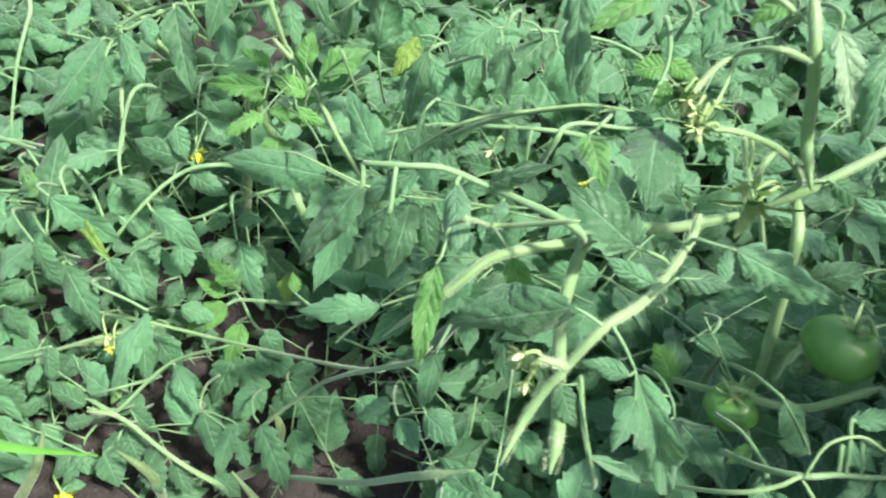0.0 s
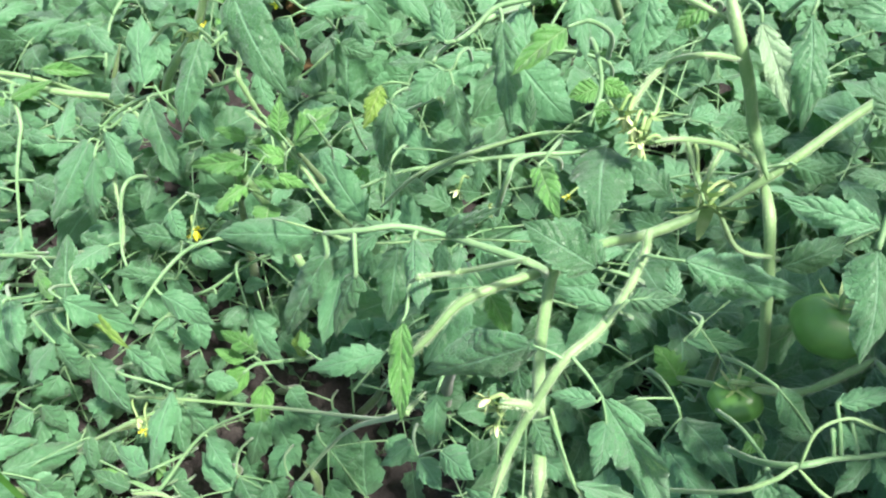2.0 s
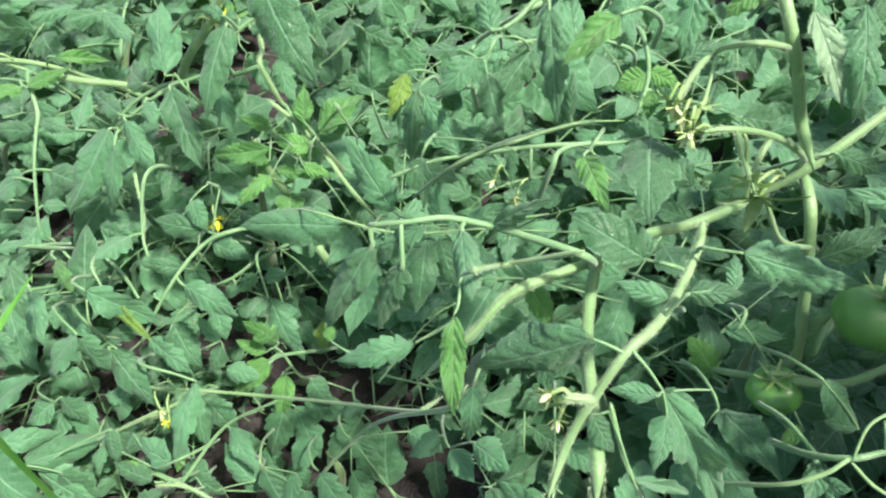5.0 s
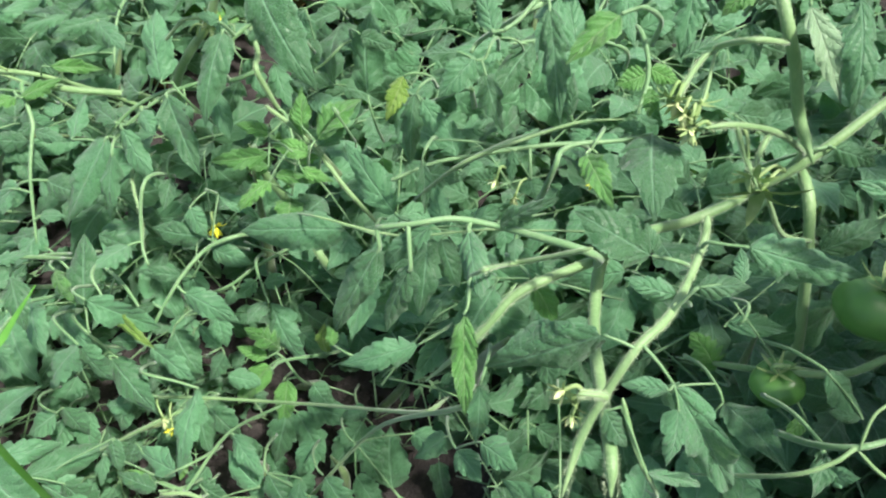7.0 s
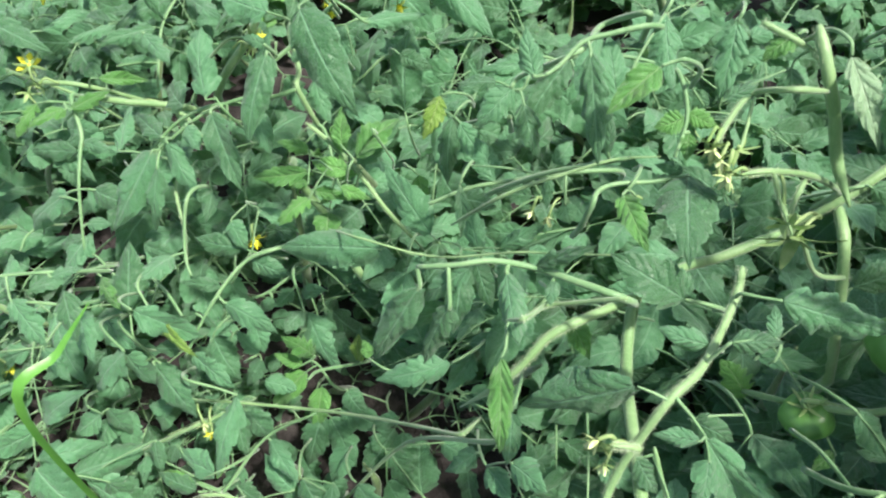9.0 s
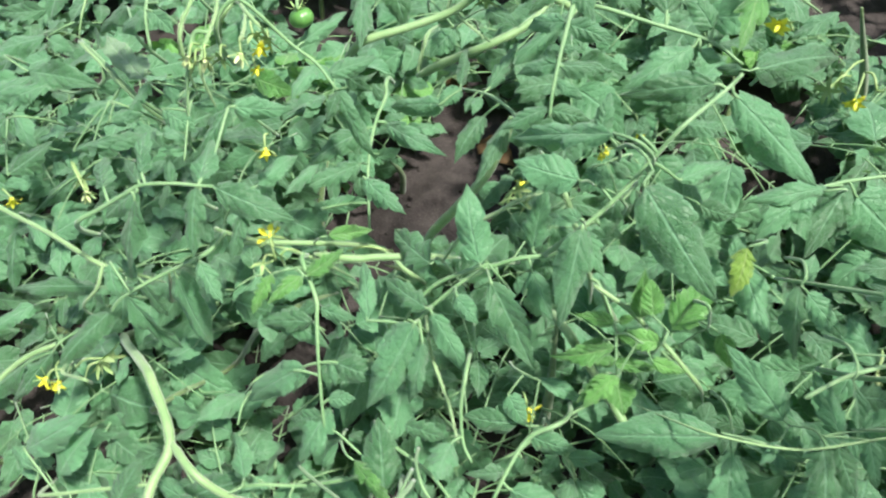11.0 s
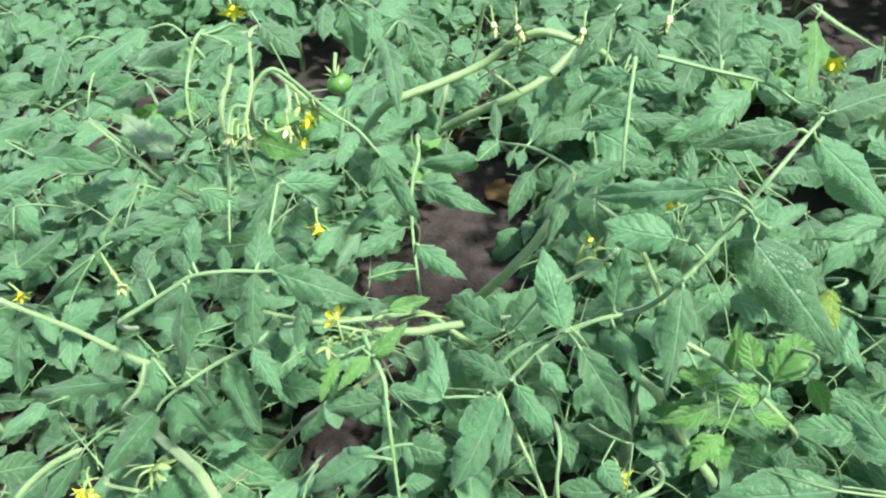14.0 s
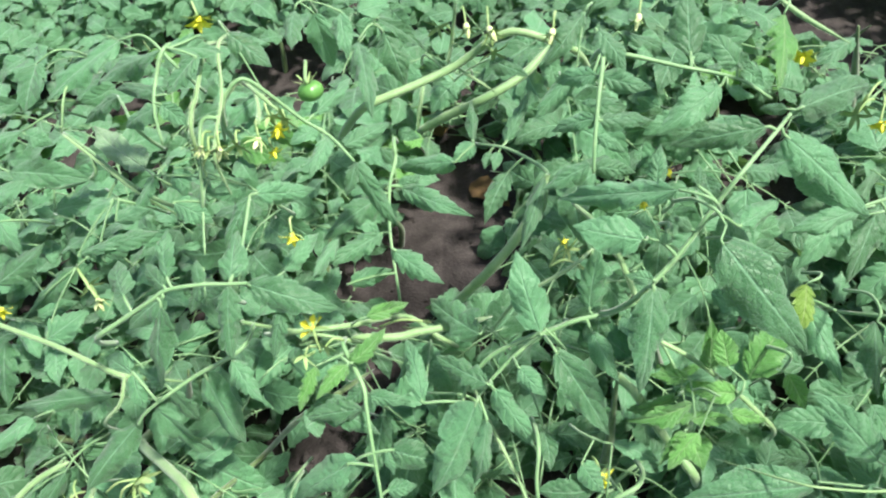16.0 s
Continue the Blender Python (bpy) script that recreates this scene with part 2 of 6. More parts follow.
def under(ob, parent):
    """Parents ob while it keeps its place in the world."""
    ob.parent = parent
    ob.matrix_parent_inverse = Matrix.Translation(-parent.location) if parent.parent is None else (Matrix.Translation(-parent.parent.location))
    return ob


LEAVES = []
STEM_LINES = []


def leaf(owner, tone, *rachis):
    LEAVES.append((owner, tone, [Vector(p) for p in rachis], []))
    return LEAVES[-1]


def blade(f, base, tip, width):
    f[3].append((Vector(base), Vector(tip), width))


def grow_leaves():
    """Builds each leaf: its stalk with the stalks of its leaflets as one part, and the leaflets on it."""
    for number, (owner, tone, rachis, blades) in enumerate(LEAVES):
        # the stalk joins a near stem, or runs away from the camera out of sight
        back = (rachis[0] - rachis[1]).normalized()
        bearer = min((q for q in STEM_LINES), key=lambda q: (q - rachis[0]).length)
        if (bearer - rachis[0]).length < 0.03 and (rachis[0] - bearer).dot(rachis[1] - rachis[0]) > 0:
            rachis = [bearer, *rachis]
        else:
            root = rachis[0] + back * 0.012 - TO_CAMERA * 0.02
            rachis = [root + back * 0.004 - TO_CAMERA * 0.035, root, *rachis]
        rng = random.Random(number)
        line = smooth_line(rachis, 5)
        verts, faces = [], []
        thick = 0.0008 + 0.0015 * min(1.0, sum((a - b).length for a, b in zip(line, line[1:])) / 0.16)
        tube(line, [thick * (1.0 - 0.45 * i / len(line)) for i in range(len(line))], 7, verts, faces, 0.04)
        for base, tip, width in blades:
            near = min(line, key=lambda q: (q - base).length)
            if 0.003 < (near - base).length < 0.09:
                bow = near.lerp(base, 0.5) + Vector((0, 0, 0.05 * (near - base).length))
                tube(smooth_line((near, bow, base, base.lerp(tip, 0.06)), 4), [thick * 0.55] * 13, 5, verts, faces)
        stalk = under(new("leaf", mesh_of("leaf_stalk", verts, faces, RACHIS)), owner)
        for base, tip, width in blades:
            long = (tip - base).length
            ob = new("leaflet", rng.choice(BLADES[tone]))
            ob.parent = stalk
            ob.matrix_basis = blade_pose(base, tip, width * 1.06, rng, 16)
        stalk.matrix_parent_inverse = Matrix.Translation(-owner.location)


def down(line, radius, count, rng):
    """Fine hairs standing off a stem, as one mesh."""
    verts, faces = [], []
    for k in range(count):
        i = rng.randrange(len(line) - 1)
        way = (line[i + 1] - line[i]).normalized()
        out = way.orthogonal().normalized()
        out.rotate(Matrix.Rotation(rng.uniform(0, math.tau), 3, way))
        foot = line[i].lerp(line[i + 1], rng.random()) + out * radius * 0.9
        tip = foot + (out + way * rng.uniform(-0.3, 0.3)) * rng.uniform(0.0007, 0.0018)
        n = len(verts)
        verts += [foot - way * 0.00005, foot + way * 0.00005, tip]
        faces.append((n, n + 1, n + 2))
    return mesh_of("down", verts, faces, HAIR)


def stem(owner, r0, r1, *points, material=None, name="stem"):
    line = smooth_line(points, 6)
    verts, faces = [], []
    n = len(line)
    STEM_LINES.extend(line)
    tube(line, [(r0 + (r1 - r0) * i / n) * min(1.0, 0.45 + i / 3, 0.25 + (n - 1 - i) / 6) for i in range(n)], 10, verts, faces, 0.05)
    made = under(new(name, mesh_of(name, verts, faces, material or STEM)), owner)
    if material is None and r0 > 0.0012:
        hairs = part("hairs", down(line, (r0 + r1) / 2, 75 * n, random.Random(n)), made, "fine pale down")
        tagged(hairs, kind="stuff")
    return made


# ---- flowers and fruit ----
def strip(length, width, curl, rows, verts, faces, m):
    """A pointed petal or sepal along y that curls back, placed by m."""
    first = len(verts)
    for i in range(rows + 1):
        v = i / rows
        w = width * (v + 0.12) ** 0.5 * (1 - v) ** 0.7
        a = curl * v
        y, z = length * math.sin(a) / curl, length * (1 - math.cos(a)) / curl
        for u in (-1, 0, 1):
            verts.append(m @ Vector((u * w, y, z + 0.15 * w * abs(u))))
    for i in range(rows):
        for j in range(2):
            a = first + i * 3 + j
            faces.append((a, a + 1, a + 4, a + 3))


def axes(z):
    """A turn whose z is the given direction."""
    return Vector(z).to_track_quat("Z", "Y").to_matrix().to_4x4()


def flower(owner, start, place, size, kind="bloom"):
    """A hanging tomato flower on its bent stalk: sepals, swept-back petals and a cone of anthers."""
    start, place = Vector(start), Vector(place)
    rng = random.Random(int(place.x * 9000) + int(place.z * 7000))
    knee = start.lerp(place, 0.5) + Vector((0, 0, 0.006))
    verts, faces = [], []
    tube(smooth_line((start, knee, place), 5), [0.0010] * 11, 6, verts, faces)
    down = ((place - knee).normalized() + Vector((rng.uniform(-0.7, 0.7), rng.uniform(-1.0, 0.0), rng.uniform(-0.7, 0.3)))).normalized()
    m = Matrix.Translation(place) @ axes(down)
    for k in range(6):
        turn = Matrix.Rotation(math.tau * k / 6, 4, "Z")
        strip(size * 1.15, size * (0.30 if kind == "calyx" else 0.22), rng.uniform(-0.9, 0.9) if kind != "bud" else -1.2, 5, verts, faces, m @ turn @ Matrix.Rotation(radians(rng.uniform(-5, 40) if kind != "bud" else 75), 4, "X"))
    head = under(new("flower", mesh_of("flower_stalk", verts, faces, SEPAL)), owner)
    if kind == "calyx":
        return
    petal = PETAL if kind == "bloom" else WILTED
    for k in range(6):
        pv, pf = [], []
        tilt = {"bloom": rng.uniform(15, 68), "wilted": rng.uniform(5, 65), "bud": 82}[kind]
        turn = Matrix.Rotation(math.tau * (k + 0.5) / 6, 4, "Z") @ Matrix.Rotation(radians(tilt), 4, "X")
        strip(size * 1.0, size * (0.52 if kind == "bloom" else 0.32), rng.uniform(-1.3, -0.4) if kind == "bloom" else 0.4, 6, pv, pf, m @ Matrix.Translation((0, 0, size * 0.08)) @ turn)
        part("petal", mesh_of("petal", pv, pf, petal), head)
    cv, cf = [], []
    tube([m @ Vector((0, 0, size * t)) for t in (0, 0.25, 0.6, 0.95)], [size * r for r in (0.16, 0.22, 0.17, 0.05)], 8, cv, cf)
    part("anther_cone", mesh_of("anther_cone", cv, cf, petal), head)


def tomato(owner, place, radius, axis, stalk):
    """A green ribbed tomato under its star of sepals."""
    m = Matrix.Translation(place) @ axes(axis)
    verts, faces, n, rings = [], [], 40, 18
    for i in range(rings + 1):
        a = math.pi * i / rings
        for k in range(n):
            b = math.tau * k / n
            rib = 1 + 0.035 * math.sin(a) ** 0.5 * math.cos(5 * b + 0.6) + 0.012 * math.cos(9 * b)
            dip = 0.22 * math.exp(-((a / 0.42) ** 2))
            verts.append(m @ Vector((radius * rib * math.sin(a) * math.cos(b), radius * rib * math.sin(a) * math.sin(b), radius * (0.80 * math.cos(a) - dip))))
    for i in range(rings):
        for k in range(n):
            a, b = i * n + k, i * n + (k + 1) % n
            faces.append((a, a + n, b + n, b))
    fruit = under(new("tomato", mesh_of("tomato", verts, faces, FRUIT)), owner)
    tagged(fruit, "hard green ribbed tomato")
    sv, sf = [], []
    for k in range(6):
        turn = Matrix.Translation((0, 0, radius * 0.62)) @ Matrix.Rotation(math.tau * k / 6 + 0.3, 4, "Z") @ Matrix.Rotation(radians(18), 4, "X")
        strip(max(0.014, radius * 0.95), 0.0022, 0.7 - 0.25 * (k % 3), 7, sv, sf, m @ turn)
    part("calyx", mesh_of("calyx", sv, sf, SEPAL), fruit)
    tv, tf = [], []
    tube(smooth_line((m @ Vector((0, 0, radius * 0.5)), m @ Vector((0, 0, radius * 1.1)), stalk), 5), [0.0016] * 11, 7, tv, tf)
    part("fruit_stalk", mesh_of("fruit_stalk", tv, tf, STEM), fruit)


# ---- ground ----
GROUND = -0.05
axis = [math.copysign(abs(k / 110) ** 1.0 * 1.6 + abs(k / 110) ** 9 * 120, k) for k in range(-110, 111)]


def soil_height(x, y):
    far = min(1.0, 2.5 / (0.5 + math.hypot(x, y)))
    # dip added to the soil so that the foliage over it falls darker
    shade_dip = 0.06 * math.exp(-(((x + 0.20) / 0.26) ** 2 + ((y - 0.38) / 0.13) ** 2))
    return GROUND - shade_dip + far * (0.018 * noise.noise((x * 7, y * 7, 0)) + 0.010 * noise.noise((x * 23, y * 23, 3)) + 0.005 * noise.noise((x * 70, y * 70, 5)))


verts = [(x - 0.2, y + 0.7, soil_height(x - 0.2, y + 0.7)) for y in axis for x in axis]
side = len(axis)
faces = [(j * side + i, j * side + i + 1, (j + 1) * side + i + 1, (j + 1) * side + i) for j in range(side - 1) for i in range(side - 1)]
tagged(new("ground", mesh_of("ground", verts, faces, SOIL)), "dark damp crumbly garden soil", "soil", kind="structure")

# ---- plants ----
a1 = plant(0.20, 0.42, "hairy green tomato plant with green fruit and flowers")
a2 = plant(0.00, 0.46, "leafy tomato plant with soft young green shoots")
a3 = plant(-0.22, 0.60, "low tomato plant with small yellow-green shoots")
b1 = plant(-0.62, 0.74, "sprawling tomato plant with yellow flowers")
b2 = plant(-0.46, 0.84, "sprawling tomato plant with thick forked stems")
b3 = plant(-0.10, 0.68, "tomato plant with large broad leaves")
b4 = plant(0.24, 0.98, "tomato plant with bright leaves beside bare soil")
# the upper foliage, plant by plant
f = leaf(a3, 0, (-0.235, 0.621, 0.225), (-0.259, 0.618, 0.223), (-0.288, 0.616, 0.209), (-0.307, 0.604, 0.197), (-0.315, 0.591, 0.192))
blade(f, (-0.345, 0.597, 0.190), (-0.353, 0.660, 0.192), 0.0168)
f = leaf(a3, 0, (-0.266, 0.543, 0.187), (-0.271, 0.528, 0.168), (-0.271, 0.508, 0.147), (-0.265, 0.495, 0.139))
blade(f, (-0.279, 0.506, 0.153), (-0.290, 0.468, 0.167), 0.0243)
f = leaf(a2, 0, (0.059, 0.337, 0.344), (0.039, 0.348, 0.341), (0.021, 0.359, 0.336), (-0.000, 0.357, 0.344), (-0.018, 0.354, 0.344), (-0.038, 0.357, 0.338))
blade(f, (-0.037, 0.352, 0.329), (-0.068, 0.342, 0.269), 0.0176)
blade(f, (0.007, 0.355, 0.339), (0.013, 0.309, 0.342), 0.0134)
blade(f, (0.021, 0.359, 0.336), (0.049, 0.352, 0.363), 0.0104)
blade(f, (0.030, 0.352, 0.336), (0.028, 0.335, 0.337), 0.0077)
blade(f, (-0.021, 0.340, 0.329), (-0.037, 0.332, 0.283), 0.0146)
blade(f, (-0.011, 0.352, 0.344), (-0.035, 0.350, 0.317), 0.0131)
f = leaf(a3, 0, (-0.126, 0.586, 0.082), (-0.160, 0.575, 0.075), (-0.205, 0.555, 0.061), (-0.228, 0.542, 0.051), (-0.250, 0.534, 0.046))
blade(f, (-0.225, 0.538, 0.048), (-0.234, 0.527, 0.036), 0.0134)
f = leaf(a3, 0, (-0.196, 0.522, 0.144), (-0.220, 0.514, 0.138), (-0.239, 0.490, 0.129), (-0.257, 0.462, 0.111), (-0.271, 0.441, 0.091))
blade(f, (-0.238, 0.481, 0.121), (-0.190, 0.463, 0.101), 0.0233)
blade(f, (-0.239, 0.491, 0.129), (-0.271, 0.483, 0.147), 0.0134)
blade(f, (-0.259, 0.469, 0.119), (-0.274, 0.466, 0.118), 0.0096)
blade(f, (-0.254, 0.468, 0.117), (-0.244, 0.464, 0.106), 0.0078)
blade(f, (-0.265, 0.444, 0.094), (-0.227, 0.424, 0.069), 0.0214)
blade(f, (-0.275, 0.446, 0.098), (-0.298, 0.446, 0.098), 0.0155)
f = leaf(a3, 2, (-0.303, 0.476, 0.149), (-0.297, 0.467, 0.141), (-0.292, 0.460, 0.135))
blade(f, (-0.292, 0.460, 0.135), (-0.250, 0.432, 0.107), 0.0122)
f = leaf(a3, 0, (-0.195, 0.537, 0.084), (-0.186, 0.517, 0.075), (-0.181, 0.506, 0.068))
blade(f, (-0.186, 0.523, 0.078), (-0.155, 0.515, 0.093), 0.0157)
blade(f, (-0.194, 0.526, 0.079), (-0.211, 0.510, 0.071), 0.0170)
blade(f, (-0.183, 0.508, 0.069), (-0.193, 0.477, 0.078), 0.0186)
blade(f, (-0.180, 0.508, 0.069), (-0.150, 0.472, 0.016), 0.0288)
f = leaf(a3, 1, (-0.160, 0.466, 0.005), (-0.170, 0.474, 0.024), (-0.176, 0.475, 0.034))
blade(f, (-0.172, 0.477, 0.038), (-0.195, 0.473, 0.079), 0.0218)
blade(f, (-0.185, 0.472, 0.030), (-0.210, 0.474, 0.046), 0.0138)
blade(f, (-0.182, 0.470, 0.022), (-0.224, 0.454, -0.027), 0.0241)
blade(f, (-0.170, 0.465, 0.003), (-0.178, 0.436, -0.038), 0.0220)
f = leaf(a3, 0, (-0.339, 0.470, 0.093), (-0.310, 0.451, 0.075), (-0.290, 0.440, 0.064))
blade(f, (-0.310, 0.447, 0.072), (-0.268, 0.410, 0.037), 0.0290)
blade(f, (-0.316, 0.447, 0.072), (-0.337, 0.445, 0.069), 0.0160)
f = leaf(a3, 0, (-0.271, 0.428, 0.076), (-0.246, 0.424, 0.071), (-0.226, 0.420, 0.066))
blade(f, (-0.226, 0.420, 0.066), (-0.246, 0.366, 0.011), 0.0235)
f = leaf(a3, 0, (-0.239, 0.370, 0.021), (-0.264, 0.366, 0.007))
blade(f, (-0.290, 0.393, 0.016), (-0.298, 0.381, -0.001), 0.0142)
blade(f, (-0.247, 0.367, 0.017), (-0.291, 0.393, 0.010), 0.0240)
blade(f, (-0.326, 0.391, -0.003), (-0.326, 0.366, -0.017), 0.0154)
f = leaf(a3, 1, (-0.252, 0.357, 0.004), (-0.267, 0.363, 0.003))
blade(f, (-0.270, 0.363, 0.002), (-0.307, 0.377, -0.008), 0.0131)
f = leaf(a3, 0, (-0.242, 0.364, -0.006), (-0.208, 0.401, 0.021), (-0.161, 0.420, 0.036))
blade(f, (-0.205, 0.401, 0.020), (-0.174, 0.367, 0.004), 0.0200)
f = leaf(a3, 1, (-0.091, 0.427, 0.108), (-0.106, 0.438, 0.104))
blade(f, (-0.106, 0.438, 0.104), (-0.112, 0.452, 0.112), 0.0122)
f = leaf(a2, 0, (-0.063, 0.383, -0.079), (-0.071, 0.389, -0.073))
blade(f, (-0.071, 0.389, -0.073), (-0.073, 0.436, -0.033), 0.0394)
f = leaf(b3, 0, (-0.082, 0.625, 0.194), (-0.085, 0.635, 0.203))
blade(f, (-0.085, 0.635, 0.203), (-0.081, 0.693, 0.253), 0.0337)
f = leaf(a3, 2, (-0.039, 0.616, 0.240), (-0.049, 0.614, 0.239))
blade(f, (-0.049, 0.614, 0.239), (-0.064, 0.585, 0.215), 0.0191)
f = leaf(a1, 0, (0.079, 0.461, 0.407), (0.058, 0.457, 0.405), (0.044, 0.453, 0.403), (0.033, 0.444, 0.396), (0.025, 0.439, 0.393))
blade(f, (0.020, 0.439, 0.392), (0.015, 0.461, 0.408), 0.0129)
blade(f, (0.048, 0.450, 0.400), (0.053, 0.405, 0.361), 0.0164)
f = leaf(a2, 0, (0.021, 0.533, 0.322), (0.017, 0.526, 0.316), (0.011, 0.525, 0.315))
blade(f, (0.017, 0.519, 0.310), (0.029, 0.489, 0.283), 0.0191)
blade(f, (0.011, 0.527, 0.317), (-0.015, 0.508, 0.298), 0.0223)
blade(f, (-0.000, 0.529, 0.319), (-0.028, 0.529, 0.318), 0.0131)
f = leaf(a1, 1, (0.090, 0.424, 0.413), (0.084, 0.423, 0.413), (0.078, 0.421, 0.412))
blade(f, (0.078, 0.421, 0.412), (0.052, 0.402, 0.398), 0.0156)
f = leaf(a1, 0, (0.090, 0.477, 0.410), (0.087, 0.472, 0.407))
blade(f, (0.087, 0.472, 0.407), (0.092, 0.441, 0.379), 0.0179)
blade(f, (0.063, 0.438, 0.379), (0.058, 0.466, 0.399), 0.0165)
f = leaf(a2, 0, (-0.030, 0.564, 0.267), (-0.034, 0.559, 0.263))
blade(f, (-0.035, 0.559, 0.263), (-0.039, 0.522, 0.224), 0.0192)
blade(f, (-0.030, 0.556, 0.260), (-0.006, 0.534, 0.233), 0.0183)
f = leaf(a1, 1, (0.097, 0.449, 0.382), (0.100, 0.434, 0.369), (0.094, 0.418, 0.356))
blade(f, (0.099, 0.434, 0.369), (0.083, 0.431, 0.365), 0.0132)
blade(f, (0.101, 0.436, 0.371), (0.117, 0.433, 0.364), 0.0108)
blade(f, (0.101, 0.429, 0.364), (0.100, 0.418, 0.353), 0.0096)
f = leaf(a1, 0, (0.127, 0.475, 0.406), (0.124, 0.471, 0.402))
blade(f, (0.124, 0.471, 0.402), (0.119, 0.449, 0.367), 0.0176)
f = leaf(a1, 0, (0.053, 0.405, 0.333), (0.056, 0.412, 0.336), (0.066, 0.416, 0.338), (0.087, 0.419, 0.337), (0.106, 0.424, 0.337))
blade(f, (0.106, 0.424, 0.337), (0.096, 0.357, 0.339), 0.0332)
blade(f, (0.103, 0.425, 0.338), (0.087, 0.428, 0.341), 0.0088)
blade(f, (0.087, 0.420, 0.338), (0.103, 0.424, 0.336), 0.0063)
f = leaf(a1, 1, (0.076, 0.417, 0.341), (0.072, 0.412, 0.338))
blade(f, (0.069, 0.409, 0.337), (0.078, 0.368, 0.338), 0.0142)
blade(f, (0.077, 0.415, 0.330), (0.070, 0.398, 0.332), 0.0081)
f = leaf(a1, 3, (0.175, 0.454, 0.402), (0.176, 0.448, 0.397))
blade(f, (0.176, 0.448, 0.397), (0.193, 0.415, 0.361), 0.0168)
f = leaf(a1, 0, (0.201, 0.453, 0.406), (0.198, 0.447, 0.402))
blade(f, (0.198, 0.447, 0.402), (0.196, 0.408, 0.360), 0.0189)
f = leaf(a1, 0, (0.227, 0.379, 0.433), (0.216, 0.381, 0.436))
blade(f, (0.216, 0.381, 0.436), (0.181, 0.388, 0.439), 0.0179)
blade(f, (0.197, 0.375, 0.431), (0.215, 0.370, 0.424), 0.0119)
f = leaf(a1, 0, (0.221, 0.371, 0.439), (0.211, 0.354, 0.426), (0.203, 0.343, 0.417), (0.198, 0.329, 0.405), (0.193, 0.318, 0.396), (0.189, 0.308, 0.388))
blade(f, (0.189, 0.308, 0.388), (0.185, 0.277, 0.355), 0.0200)
blade(f, (0.191, 0.315, 0.393), (0.154, 0.324, 0.399), 0.0151)
blade(f, (0.195, 0.315, 0.393), (0.225, 0.299, 0.372), 0.0195)
blade(f, (0.194, 0.327, 0.404), (0.178, 0.330, 0.405), 0.0097)
blade(f, (0.201, 0.328, 0.404), (0.225, 0.326, 0.398), 0.0120)
blade(f, (0.196, 0.344, 0.418), (0.185, 0.358, 0.429), 0.0093)
blade(f, (0.206, 0.346, 0.419), (0.223, 0.342, 0.412), 0.0089)
f = leaf(a1, 1, (0.158, 0.468, 0.398), (0.154, 0.465, 0.398))
blade(f, (0.154, 0.465, 0.398), (0.138, 0.459, 0.385), 0.0138)
f = leaf(a1, 0, (0.157, 0.463, 0.384), (0.155, 0.460, 0.381))
blade(f, (0.155, 0.460, 0.381), (0.157, 0.443, 0.363), 0.0140)
blade(f, (0.120, 0.445, 0.371), (0.139, 0.454, 0.377), 0.0103)
f = leaf(a1, 0, (0.112, 0.350, 0.318), (0.104, 0.351, 0.320), (0.097, 0.352, 0.321))
blade(f, (0.097, 0.352, 0.321), (0.059, 0.371, 0.334), 0.0277)
blade(f, (0.099, 0.353, 0.322), (0.089, 0.367, 0.332), 0.0115)
f = leaf(a1, 0, (0.113, 0.334, 0.352), (0.120, 0.330, 0.355), (0.128, 0.327, 0.357))
blade(f, (0.128, 0.327, 0.357), (0.183, 0.323, 0.341), 0.0213)
f = leaf(a1, 0, (0.100, 0.312, 0.340), (0.098, 0.312, 0.341))
blade(f, (0.098, 0.313, 0.341), (0.074, 0.318, 0.348), 0.0112)
f = leaf(a1, 0, (0.099, 0.302, 0.359), (0.101, 0.303, 0.360))
blade(f, (0.101, 0.303, 0.360), (0.123, 0.304, 0.359), 0.0110)
blade(f, (0.119, 0.305, 0.360), (0.119, 0.317, 0.369), 0.0081)
f = leaf(a1, 0, (0.074, 0.282, 0.348), (0.068, 0.284, 0.350), (0.062, 0.286, 0.351))
blade(f, (0.062, 0.286, 0.351), (0.014, 0.296, 0.310), 0.0232)
f = leaf(a1, 0, (0.079, 0.281, 0.348), (0.084, 0.277, 0.344), (0.090, 0.271, 0.338))
blade(f, (0.090, 0.271, 0.338), (0.129, 0.258, 0.261), 0.0198)
blade(f, (0.092, 0.264, 0.331), (0.088, 0.248, 0.311), 0.0114)
blade(f, (0.088, 0.269, 0.337), (0.069, 0.272, 0.336), 0.0085)
f = leaf(a1, 0, (0.070, 0.266, 0.329), (0.066, 0.265, 0.328))
blade(f, (0.063, 0.265, 0.327), (0.073, 0.255, 0.313), 0.0106)
blade(f, (0.080, 0.246, 0.309), (0.110, 0.253, 0.281), 0.0065)
f = leaf(a2, 0, (0.014, 0.349, 0.210), (0.012, 0.345, 0.206))
blade(f, (0.012, 0.345, 0.206), (0.009, 0.319, 0.180), 0.0149)
f = leaf(a2, 0, (-0.024, 0.415, 0.151), (-0.033, 0.411, 0.148))
blade(f, (-0.033, 0.411, 0.148), (-0.092, 0.401, 0.136), 0.0231)
f = leaf(a2, 1, (0.007, 0.312, 0.337), (0.005, 0.308, 0.334))
blade(f, (0.005, 0.308, 0.334), (0.005, 0.276, 0.300), 0.0120)
f = leaf(a2, 0, (-0.023, 0.491, 0.270), (-0.026, 0.485, 0.265))
blade(f, (-0.026, 0.485, 0.265), (-0.025, 0.459, 0.237), 0.0103)
